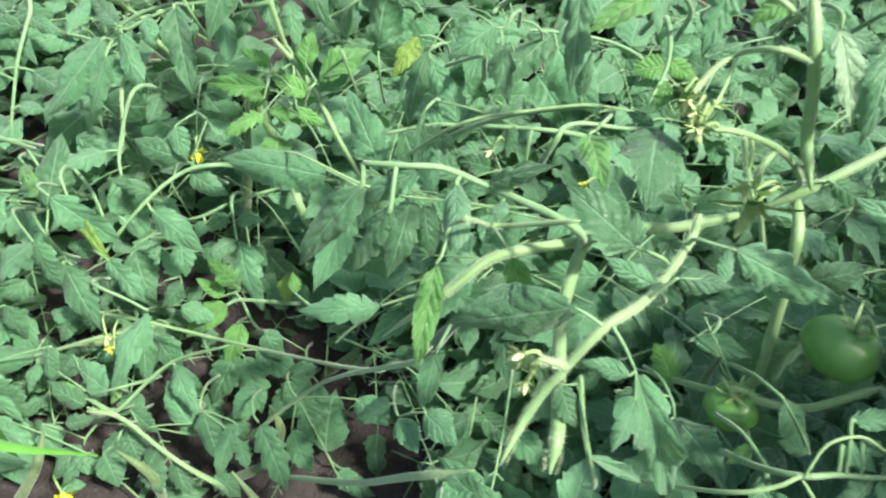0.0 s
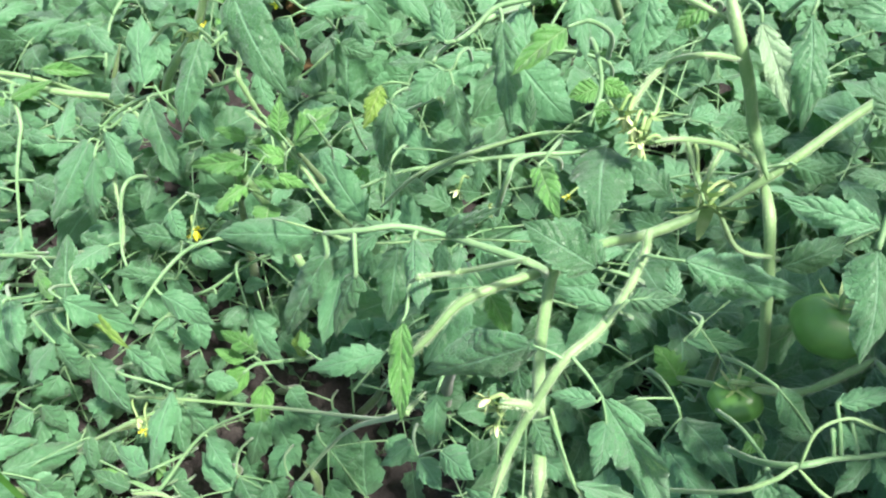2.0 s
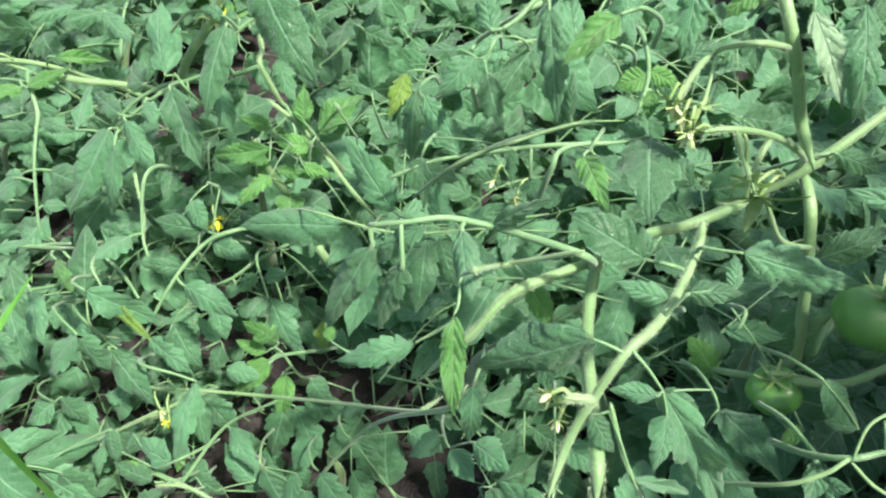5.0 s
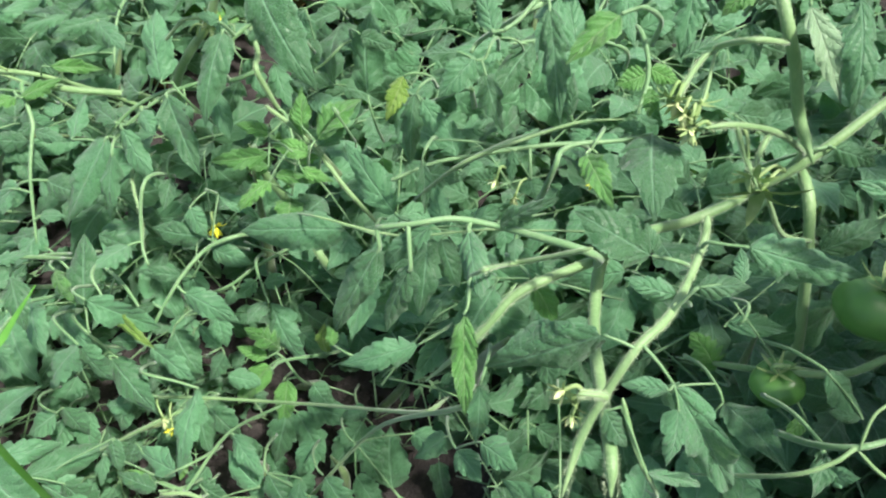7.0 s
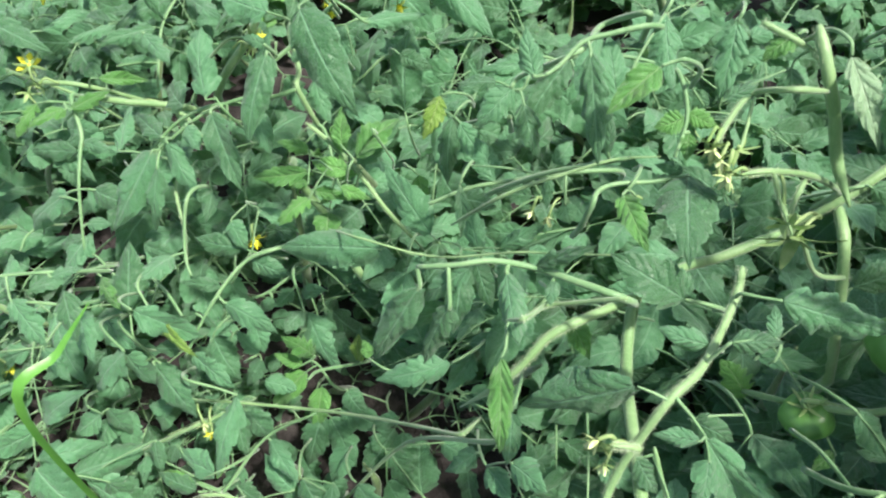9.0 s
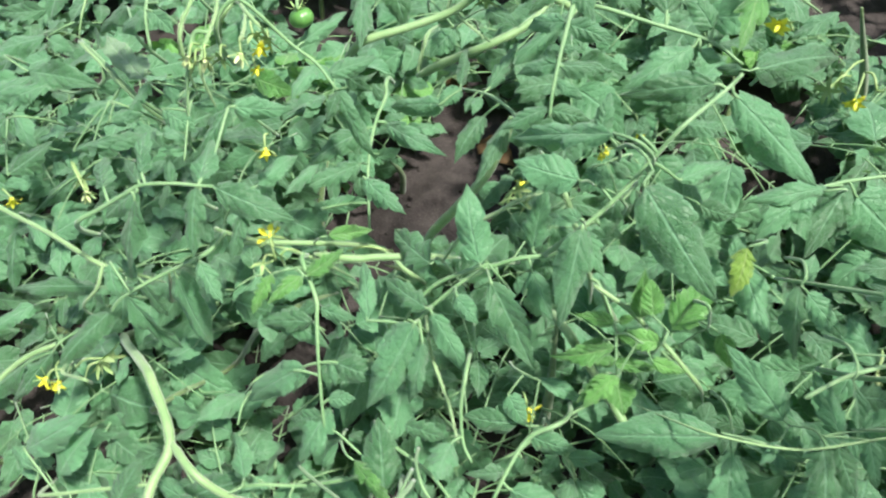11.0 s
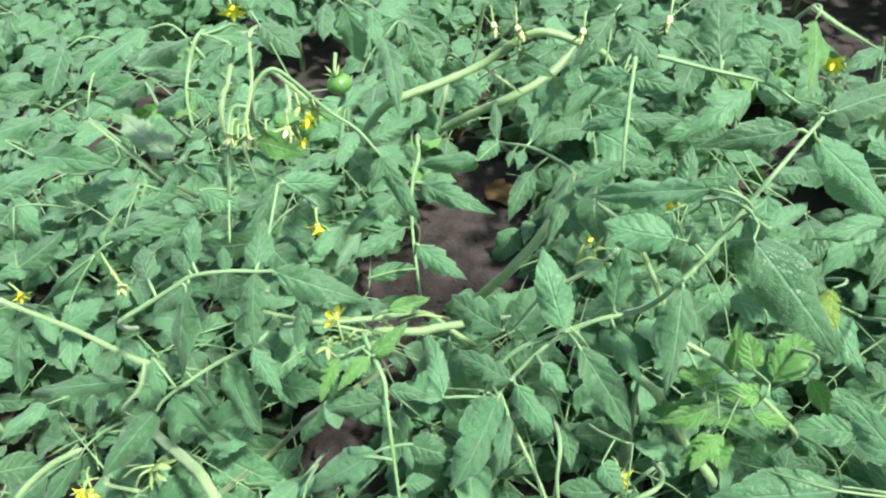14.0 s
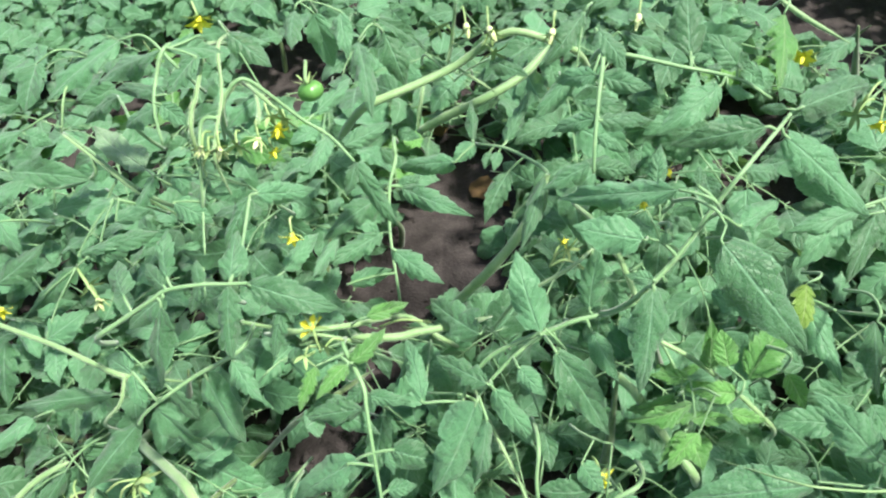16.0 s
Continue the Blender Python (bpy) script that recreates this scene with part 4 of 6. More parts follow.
f = leaf(b1, 0, (-0.469, 0.667, 0.287), (-0.461, 0.688, 0.292), (-0.449, 0.729, 0.313))
blade(f, (-0.449, 0.729, 0.313), (-0.476, 0.704, 0.284), 0.0159)
blade(f, (-0.469, 0.668, 0.288), (-0.463, 0.713, 0.295), 0.0208)
blade(f, (-0.445, 0.730, 0.313), (-0.402, 0.748, 0.291), 0.0190)
f = leaf(b1, 0, (-0.574, 0.655, 0.267), (-0.555, 0.660, 0.274), (-0.530, 0.664, 0.285), (-0.515, 0.667, 0.291), (-0.489, 0.666, 0.292), (-0.468, 0.662, 0.292), (-0.455, 0.661, 0.291))
blade(f, (-0.455, 0.661, 0.291), (-0.390, 0.643, 0.263), 0.0261)
blade(f, (-0.468, 0.661, 0.292), (-0.477, 0.624, 0.247), 0.0193)
blade(f, (-0.434, 0.647, 0.272), (-0.447, 0.621, 0.244), 0.0152)
blade(f, (-0.491, 0.665, 0.292), (-0.503, 0.656, 0.272), 0.0101)
blade(f, (-0.489, 0.666, 0.293), (-0.490, 0.682, 0.303), 0.0109)
blade(f, (-0.516, 0.669, 0.293), (-0.532, 0.692, 0.298), 0.0162)
blade(f, (-0.513, 0.673, 0.296), (-0.510, 0.708, 0.314), 0.0170)
blade(f, (-0.521, 0.662, 0.285), (-0.542, 0.628, 0.220), 0.0216)
blade(f, (-0.518, 0.664, 0.288), (-0.552, 0.656, 0.267), 0.0170)
blade(f, (-0.551, 0.674, 0.283), (-0.562, 0.713, 0.284), 0.0202)
f = leaf(b1, 0, (-0.709, 0.831, 0.241), (-0.723, 0.831, 0.240))
blade(f, (-0.723, 0.831, 0.240), (-0.753, 0.810, 0.216), 0.0237)
blade(f, (-0.727, 0.788, 0.203), (-0.676, 0.812, 0.223), 0.0269)
f = leaf(b1, 0, (-0.561, 0.768, 0.295), (-0.570, 0.771, 0.297))
blade(f, (-0.570, 0.771, 0.297), (-0.603, 0.766, 0.288), 0.0132)
blade(f, (-0.571, 0.757, 0.285), (-0.539, 0.761, 0.288), 0.0151)
blade(f, (-0.606, 0.740, 0.270), (-0.548, 0.749, 0.269), 0.0133)
blade(f, (-0.589, 0.740, 0.270), (-0.538, 0.750, 0.271), 0.0218)
f = leaf(b1, 0, (-0.675, 0.854, 0.155), (-0.691, 0.846, 0.149))
blade(f, (-0.691, 0.846, 0.149), (-0.750, 0.819, 0.118), 0.0241)
blade(f, (-0.756, 0.811, 0.119), (-0.741, 0.776, 0.095), 0.0203)
blade(f, (-0.778, 0.798, 0.106), (-0.794, 0.753, 0.049), 0.0254)
blade(f, (-0.734, 0.792, 0.105), (-0.689, 0.815, 0.115), 0.0324)
f = leaf(b1, 0, (-0.614, 0.687, 0.128), (-0.629, 0.692, 0.133))
blade(f, (-0.629, 0.692, 0.133), (-0.730, 0.699, 0.127), 0.0213)
blade(f, (-0.642, 0.691, 0.132), (-0.657, 0.676, 0.115), 0.0159)
blade(f, (-0.668, 0.686, 0.127), (-0.675, 0.664, 0.104), 0.0138)
f = leaf(b1, 0, (-0.739, 0.731, 0.063), (-0.757, 0.731, 0.057))
blade(f, (-0.757, 0.731, 0.057), (-0.808, 0.704, 0.041), 0.0225)
f = leaf(b1, 0, (-0.483, 0.655, 0.219), (-0.525, 0.650, 0.201), (-0.548, 0.639, 0.197), (-0.570, 0.633, 0.186), (-0.579, 0.628, 0.178))
blade(f, (-0.580, 0.628, 0.178), (-0.626, 0.589, 0.154), 0.0241)
blade(f, (-0.562, 0.635, 0.189), (-0.537, 0.630, 0.110), 0.0224)
blade(f, (-0.545, 0.641, 0.199), (-0.537, 0.636, 0.154), 0.0161)
blade(f, (-0.548, 0.644, 0.205), (-0.569, 0.659, 0.213), 0.0138)
blade(f, (-0.518, 0.650, 0.199), (-0.513, 0.634, 0.105), 0.0245)
blade(f, (-0.491, 0.651, 0.214), (-0.471, 0.620, 0.191), 0.0192)
blade(f, (-0.573, 0.656, 0.212), (-0.570, 0.636, 0.185), 0.0167)
f = leaf(b1, 0, (-0.684, 0.659, 0.088), (-0.693, 0.652, 0.081))
blade(f, (-0.693, 0.652, 0.081), (-0.744, 0.616, 0.042), 0.0184)
blade(f, (-0.725, 0.642, 0.073), (-0.791, 0.615, 0.040), 0.0259)
f = leaf(b2, 0, (-0.474, 0.604, 0.086), (-0.491, 0.608, 0.057))
blade(f, (-0.491, 0.608, 0.057), (-0.522, 0.566, 0.085), 0.0244)
f = leaf(b2, 0, (-0.395, 0.877, 0.381), (-0.398, 0.873, 0.378))
blade(f, (-0.398, 0.873, 0.378), (-0.401, 0.821, 0.373), 0.0185)
blade(f, (-0.384, 0.874, 0.373), (-0.379, 0.877, 0.314), 0.0259)
blade(f, (-0.361, 0.878, 0.366), (-0.360, 0.840, 0.345), 0.0164)
f = leaf(b2, 0, (-0.345, 0.956, 0.302), (-0.358, 0.942, 0.296))
blade(f, (-0.358, 0.942, 0.296), (-0.352, 0.826, 0.288), 0.0245)
blade(f, (-0.332, 0.955, 0.295), (-0.319, 0.926, 0.245), 0.0310)
blade(f, (-0.336, 0.964, 0.305), (-0.292, 0.951, 0.265), 0.0172)
f = leaf(b2, 0, (-0.257, 0.950, 0.234), (-0.268, 0.944, 0.228))
blade(f, (-0.268, 0.944, 0.228), (-0.298, 0.922, 0.209), 0.0300)
f = leaf(b2, 0, (-0.214, 0.751, 0.265), (-0.236, 0.804, 0.248), (-0.262, 0.841, 0.229))
blade(f, (-0.264, 0.844, 0.228), (-0.256, 0.905, 0.233), 0.0124)
blade(f, (-0.284, 0.829, 0.221), (-0.341, 0.866, 0.192), 0.0214)
blade(f, (-0.262, 0.841, 0.229), (-0.288, 0.831, 0.217), 0.0186)
blade(f, (-0.251, 0.819, 0.236), (-0.260, 0.801, 0.231), 0.0105)
blade(f, (-0.244, 0.811, 0.241), (-0.253, 0.791, 0.235), 0.0114)
blade(f, (-0.237, 0.817, 0.244), (-0.205, 0.860, 0.267), 0.0159)
blade(f, (-0.241, 0.777, 0.247), (-0.271, 0.739, 0.224), 0.0200)
f = leaf(b2, 0, (-0.340, 0.861, 0.226), (-0.341, 0.851, 0.217), (-0.350, 0.821, 0.211), (-0.355, 0.768, 0.204), (-0.356, 0.715, 0.168))
blade(f, (-0.355, 0.812, 0.212), (-0.421, 0.784, 0.190), 0.0271)
blade(f, (-0.361, 0.769, 0.205), (-0.415, 0.739, 0.206), 0.0227)
blade(f, (-0.340, 0.818, 0.211), (-0.277, 0.758, 0.216), 0.0222)
blade(f, (-0.352, 0.726, 0.228), (-0.313, 0.686, 0.219), 0.0226)
blade(f, (-0.343, 0.848, 0.215), (-0.354, 0.863, 0.227), 0.0123)
blade(f, (-0.342, 0.821, 0.211), (-0.319, 0.826, 0.213), 0.0131)
blade(f, (-0.400, 0.735, 0.181), (-0.356, 0.742, 0.182), 0.0177)
f = leaf(b2, 1, (-0.386, 0.665, 0.219), (-0.381, 0.668, 0.217))
blade(f, (-0.381, 0.668, 0.217), (-0.346, 0.692, 0.195), 0.0133)
f = leaf(b1, 0, (-0.447, 0.701, 0.246), (-0.442, 0.709, 0.242))
blade(f, (-0.442, 0.709, 0.242), (-0.414, 0.755, 0.233), 0.0165)
f = leaf(b2, 0, (-0.276, 0.639, 0.196), (-0.282, 0.645, 0.202), (-0.288, 0.649, 0.205))
blade(f, (-0.292, 0.640, 0.206), (-0.328, 0.697, 0.189), 0.0316)
f = leaf(b3, 0, (-0.220, 0.722, 0.289), (-0.222, 0.720, 0.288))
blade(f, (-0.222, 0.720, 0.288), (-0.252, 0.669, 0.265), 0.0159)
f = leaf(b3, 0, (-0.237, 0.607, 0.229), (-0.246, 0.616, 0.237))
blade(f, (-0.250, 0.607, 0.241), (-0.257, 0.660, 0.278), 0.0275)
f = leaf(b2, 0, (-0.401, 0.646, 0.212), (-0.391, 0.621, 0.191), (-0.391, 0.606, 0.180), (-0.391, 0.578, 0.159), (-0.392, 0.537, 0.110))
blade(f, (-0.394, 0.606, 0.180), (-0.449, 0.606, 0.180), 0.0209)
blade(f, (-0.390, 0.619, 0.190), (-0.410, 0.610, 0.178), 0.0128)
blade(f, (-0.388, 0.614, 0.187), (-0.355, 0.606, 0.179), 0.0136)
blade(f, (-0.403, 0.578, 0.155), (-0.473, 0.583, 0.089), 0.0285)
blade(f, (-0.413, 0.577, 0.150), (-0.419, 0.567, 0.128), 0.0110)
blade(f, (-0.377, 0.578, 0.159), (-0.342, 0.566, 0.153), 0.0252)
blade(f, (-0.386, 0.556, 0.135), (-0.361, 0.556, 0.135), 0.0154)
blade(f, (-0.382, 0.578, 0.159), (-0.378, 0.564, 0.142), 0.0100)
blade(f, (-0.393, 0.548, 0.122), (-0.425, 0.554, 0.107), 0.0158)
f = leaf(b2, 1, (-0.409, 0.632, 0.219), (-0.421, 0.626, 0.222))
blade(f, (-0.421, 0.626, 0.222), (-0.439, 0.600, 0.202), 0.0132)
blade(f, (-0.398, 0.629, 0.213), (-0.424, 0.601, 0.213), 0.0149)
blade(f, (-0.396, 0.630, 0.211), (-0.366, 0.659, 0.211), 0.0155)
f = leaf(b3, 0, (-0.195, 0.622, 0.232), (-0.225, 0.620, 0.231), (-0.259, 0.613, 0.221), (-0.287, 0.600, 0.207), (-0.302, 0.591, 0.197))
blade(f, (-0.304, 0.583, 0.204), (-0.351, 0.542, 0.142), 0.0361)
blade(f, (-0.299, 0.572, 0.196), (-0.317, 0.551, 0.132), 0.0168)
blade(f, (-0.291, 0.589, 0.211), (-0.267, 0.558, 0.164), 0.0192)
blade(f, (-0.293, 0.589, 0.214), (-0.330, 0.625, 0.211), 0.0207)
blade(f, (-0.270, 0.594, 0.224), (-0.254, 0.572, 0.215), 0.0162)
blade(f, (-0.243, 0.594, 0.240), (-0.214, 0.542, 0.194), 0.0266)
blade(f, (-0.211, 0.611, 0.229), (-0.197, 0.580, 0.202), 0.0183)
blade(f, (-0.209, 0.625, 0.235), (-0.196, 0.653, 0.276), 0.0238)
blade(f, (-0.236, 0.606, 0.219), (-0.230, 0.595, 0.211), 0.0077)
f = leaf(b3, 0, (-0.258, 0.578, 0.180), (-0.257, 0.569, 0.172))
blade(f, (-0.257, 0.570, 0.168), (-0.258, 0.539, 0.158), 0.0158)
f = leaf(b3, 0, (-0.219, 0.525, 0.137), (-0.227, 0.527, 0.139))
blade(f, (-0.227, 0.527, 0.139), (-0.272, 0.533, 0.145), 0.0253)
blade(f, (-0.319, 0.528, 0.141), (-0.285, 0.520, 0.129), 0.0192)
f = leaf(b3, 0, (-0.187, 0.598, 0.279), (-0.171, 0.604, 0.289), (-0.150, 0.616, 0.301), (-0.123, 0.634, 0.322), (-0.107, 0.642, 0.338), (-0.073, 0.669, 0.345), (-0.062, 0.676, 0.352))
blade(f, (-0.178, 0.591, 0.300), (-0.197, 0.545, 0.244), 0.0248)
blade(f, (-0.178, 0.591, 0.306), (-0.197, 0.597, 0.310), 0.0103)
blade(f, (-0.165, 0.602, 0.288), (-0.153, 0.602, 0.287), 0.0093)
blade(f, (-0.142, 0.624, 0.310), (-0.157, 0.626, 0.326), 0.0107)
blade(f, (-0.161, 0.620, 0.304), (-0.160, 0.627, 0.311), 0.0093)
blade(f, (-0.107, 0.628, 0.301), (-0.061, 0.659, 0.287), 0.0162)
blade(f, (-0.105, 0.643, 0.339), (-0.072, 0.652, 0.318), 0.0139)
blade(f, (-0.134, 0.643, 0.331), (-0.131, 0.655, 0.339), 0.0100)
blade(f, (-0.079, 0.670, 0.349), (-0.142, 0.683, 0.335), 0.0236)
blade(f, (-0.068, 0.668, 0.342), (-0.005, 0.633, 0.280), 0.0334)
f = leaf(b3, 0, (-0.140, 0.612, 0.351), (-0.149, 0.618, 0.353), (-0.157, 0.625, 0.351))
blade(f, (-0.157, 0.625, 0.351), (-0.221, 0.679, 0.305), 0.0226)
f = leaf(b3, 0, (-0.146, 0.638, 0.278), (-0.154, 0.641, 0.282), (-0.163, 0.645, 0.284))
blade(f, (-0.177, 0.616, 0.318), (-0.222, 0.636, 0.322), 0.0271)
f = leaf(b3, 0, (-0.140, 0.606, 0.348), (-0.137, 0.602, 0.344), (-0.135, 0.598, 0.341))
blade(f, (-0.143, 0.586, 0.342), (-0.100, 0.531, 0.286), 0.0367)
f = leaf(b3, 0, (-0.087, 0.638, 0.266), (-0.084, 0.636, 0.264))
blade(f, (-0.084, 0.636, 0.264), (-0.055, 0.630, 0.255), 0.0167)
f = leaf(b3, 0, (-0.049, 0.684, 0.349), (-0.055, 0.682, 0.349))
blade(f, (-0.055, 0.682, 0.349), (0.027, 0.722, 0.324), 0.0245)
blade(f, (-0.060, 0.684, 0.349), (-0.073, 0.698, 0.341), 0.0088)
f = leaf(b3, 0, (-0.153, 0.650, 0.324), (-0.159, 0.653, 0.327))
blade(f, (-0.159, 0.653, 0.327), (-0.151, 0.675, 0.346), 0.0140)
f = leaf(b4, 0, (-0.145, 0.787, 0.342), (-0.102, 0.774, 0.331), (-0.059, 0.761, 0.320), (-0.034, 0.746, 0.306))
blade(f, (-0.092, 0.778, 0.336), (-0.083, 0.825, 0.369), 0.0298)
blade(f, (-0.071, 0.759, 0.318), (-0.128, 0.737, 0.296), 0.0280)
blade(f, (-0.056, 0.768, 0.326), (-0.077, 0.790, 0.346), 0.0225)
blade(f, (-0.067, 0.756, 0.316), (-0.046, 0.750, 0.307), 0.0126)
blade(f, (-0.090, 0.777, 0.334), (-0.074, 0.778, 0.333), 0.0081)
f = leaf(b4, 1, (-0.016, 0.787, 0.364), (-0.022, 0.780, 0.359))
blade(f, (-0.022, 0.780, 0.359), (-0.055, 0.709, 0.345), 0.0253)
f = leaf(b3, 0, (-0.169, 0.758, 0.364), (-0.179, 0.731, 0.349), (-0.188, 0.705, 0.329), (-0.192, 0.690, 0.313))
blade(f, (-0.175, 0.746, 0.357), (-0.203, 0.771, 0.338), 0.0164)
blade(f, (-0.174, 0.744, 0.357), (-0.139, 0.730, 0.349), 0.0176)
blade(f, (-0.183, 0.719, 0.340), (-0.214, 0.734, 0.321), 0.0145)
blade(f, (-0.182, 0.717, 0.339), (-0.141, 0.716, 0.331), 0.0167)
blade(f, (-0.170, 0.778, 0.375), (-0.155, 0.745, 0.355), 0.0195)
blade(f, (-0.181, 0.727, 0.347), (-0.191, 0.735, 0.344), 0.0067)
blade(f, (-0.180, 0.727, 0.347), (-0.165, 0.727, 0.346), 0.0075)
blade(f, (-0.186, 0.709, 0.332), (-0.166, 0.698, 0.320), 0.0108)
blade(f, (-0.193, 0.695, 0.318), (-0.230, 0.695, 0.300), 0.0169)
blade(f, (-0.191, 0.693, 0.317), (-0.160, 0.688, 0.308), 0.0159)
f = leaf(b4, 0, (-0.153, 0.858, 0.345), (-0.157, 0.855, 0.342))
blade(f, (-0.157, 0.855, 0.342), (-0.199, 0.824, 0.315), 0.0233)
blade(f, (-0.173, 0.817, 0.309), (-0.213, 0.796, 0.284), 0.0186)
f = leaf(b3, 0, (0.055, 0.698, 0.211), (0.045, 0.697, 0.211))
blade(f, (0.045, 0.697, 0.211), (-0.023, 0.690, 0.205), 0.0211)
f = leaf(a3, 0, (-0.060, 0.478, 0.193), (-0.077, 0.481, 0.198), (-0.092, 0.484, 0.201))
blade(f, (-0.090, 0.484, 0.194), (-0.176, 0.495, 0.181), 0.0320)
f = leaf(b3, 1, (-0.155, 0.613, 0.198), (-0.146, 0.583, 0.179), (-0.148, 0.553, 0.162))
blade(f, (-0.161, 0.557, 0.208), (-0.182, 0.593, 0.135), 0.0119)
blade(f, (-0.145, 0.579, 0.178), (-0.114, 0.563, 0.197), 0.0112)
blade(f, (-0.158, 0.571, 0.210), (-0.160, 0.599, 0.173), 0.0089)
blade(f, (-0.144, 0.588, 0.185), (-0.130, 0.586, 0.194), 0.0079)
blade(f, (-0.155, 0.547, 0.193), (-0.122, 0.544, 0.185), 0.0113)
blade(f, (-0.148, 0.563, 0.166), (-0.160, 0.566, 0.156), 0.0062)
blade(f, (-0.149, 0.551, 0.161), (-0.147, 0.521, 0.155), 0.0249)
blade(f, (-0.160, 0.538, 0.193), (-0.185, 0.520, 0.180), 0.0096)
f = leaf(b3, 1, (-0.125, 0.584, 0.196), (-0.123, 0.587, 0.199))
blade(f, (-0.132, 0.573, 0.210), (-0.129, 0.594, 0.246), 0.0164)
f = leaf(b3, 0, (-0.117, 0.560, 0.199), (-0.114, 0.564, 0.202))
blade(f, (-0.118, 0.559, 0.211), (-0.080, 0.583, 0.239), 0.0215)
f = leaf(b3, 1, (-0.075, 0.576, 0.190), (-0.069, 0.572, 0.187))
blade(f, (-0.069, 0.572, 0.187), (-0.060, 0.549, 0.167), 0.0163)
f = leaf(b3, 0, (-0.216, 0.550, 0.171), (-0.209, 0.548, 0.169))
blade(f, (-0.209, 0.548, 0.169), (-0.174, 0.536, 0.150), 0.0138)
blade(f, (-0.234, 0.540, 0.162), (-0.220, 0.523, 0.141), 0.0189)
blade(f, (-0.219, 0.520, 0.132), (-0.181, 0.509, 0.124), 0.0207)
stem(b1, 0.0018, 0.0015, (-0.468, 0.928, 0.323), (-0.471, 0.862, 0.367), (-0.472, 0.835, 0.375), (-0.476, 0.788, 0.369), (-0.480, 0.776, 0.364), (-0.484, 0.765, 0.347), (-0.492, 0.774, 0.287))
stem(b1, 0.0015, 0.0011, (-0.462, 0.928, 0.335), (-0.463, 0.866, 0.367), (-0.464, 0.842, 0.366), (-0.465, 0.815, 0.349), (-0.469, 0.766, 0.341), (-0.471, 0.753, 0.329), (-0.473, 0.760, 0.276))
stem(b1, 0.0013, 0.0013, (-0.644, 0.886, 0.287), (-0.613, 0.854, 0.279), (-0.568, 0.804, 0.274), (-0.554, 0.797, 0.262), (-0.534, 0.811, 0.212))
stem(b1, 0.0011, 0.0011, (-0.630, 0.994, 0.279), (-0.636, 0.936, 0.307), (-0.640, 0.914, 0.304), (-0.647, 0.892, 0.284))
stem(b1, 0.0023, 0.0021, (-0.736, 0.748, 0.217), (-0.708, 0.736, 0.204), (-0.647, 0.699, 0.207), (-0.596, 0.665, 0.207), (-0.579, 0.661, 0.198), (-0.554, 0.680, 0.150))
stem(b1, 0.0027, 0.0027, (-0.690, 0.657, 0.086), (-0.721, 0.648, 0.079), (-0.751, 0.632, 0.065), (-0.776, 0.610, 0.046))
stem(b2, 0.0044, 0.0031, (-0.397, 0.914, 0.204), (-0.368, 0.885, 0.255), (-0.348, 0.883, 0.266), (-0.309, 0.892, 0.270), (-0.268, 0.902, 0.277), (-0.231, 0.896, 0.303), (-0.208, 0.889, 0.311), (-0.170, 0.877, 0.297), (-0.152, 0.879, 0.281), (-0.126, 0.906, 0.223))
stem(b2, 0.0049, 0.0041, (-0.315, 0.926, 0.185), (-0.275, 0.920, 0.207), (-0.239, 0.913, 0.225), (-0.195, 0.928, 0.236), (-0.161, 0.953, 0.252))
stem(b2, 0.0017, 0.0014, (-0.268, 0.908, 0.272), (-0.232, 0.884, 0.250))
stem(b2, 0.0025, 0.0019, (-0.315, 0.933, 0.181), (-0.306, 0.957, 0.202), (-0.300, 0.979, 0.205), (-0.292, 1.036, 0.176))
stem(b2, 0.0041, 0.0047, (-0.217, 0.729, 0.282), (-0.240, 0.722, 0.230), (-0.271, 0.714, 0.194), (-0.289, 0.717, 0.169), (-0.301, 0.726, 0.143), (-0.318, 0.764, 0.071))
stem(b2, 0.0014, 0.0012, (-0.283, 0.641, 0.206), (-0.261, 0.638, 0.246), (-0.231, 0.630, 0.279), (-0.217, 0.634, 0.284), (-0.197, 0.665, 0.258))
stem(b3, 0.0013, 0.0013, (-0.306, 0.648, 0.130), (-0.297, 0.588, 0.163), (-0.291, 0.565, 0.162), (-0.282, 0.540, 0.146), (-0.276, 0.512, 0.136))
stem(b3, 0.0019, 0.0017, (-0.165, 0.597, 0.224), (-0.140, 0.582, 0.211), (-0.114, 0.560, 0.193), (-0.099, 0.545, 0.180), (-0.086, 0.541, 0.159), (-0.068, 0.559, 0.096))
stem(b3, 0.0036, 0.0043, (-0.195, 0.622, 0.158), (-0.184, 0.586, 0.178), (-0.177, 0.578, 0.168), (-0.150, 0.576, 0.098), (-0.141, 0.556, 0.094), (-0.133, 0.546, 0.081), (-0.121, 0.555, 0.027))
stem(b4, 0.0022, 0.0017, (-0.022, 0.790, 0.365), (-0.007, 0.773, 0.356), (0.011, 0.740, 0.352))
stem(b3, 0.0022, 0.0022, (-0.194, 0.738, 0.235), (-0.187, 0.681, 0.263), (-0.181, 0.659, 0.260), (-0.175, 0.642, 0.245), (-0.174, 0.624, 0.242), (-0.168, 0.620, 0.222), (-0.162, 0.623, 0.194), (-0.154, 0.653, 0.118))
f = leaf(b1, 0, (-0.503, 0.412, 0.251), (-0.475, 0.418, 0.251), (-0.436, 0.426, 0.252))
blade(f, (-0.476, 0.424, 0.257), (-0.460, 0.450, 0.270), 0.0166)
blade(f, (-0.474, 0.420, 0.253), (-0.454, 0.392, 0.227), 0.0232)
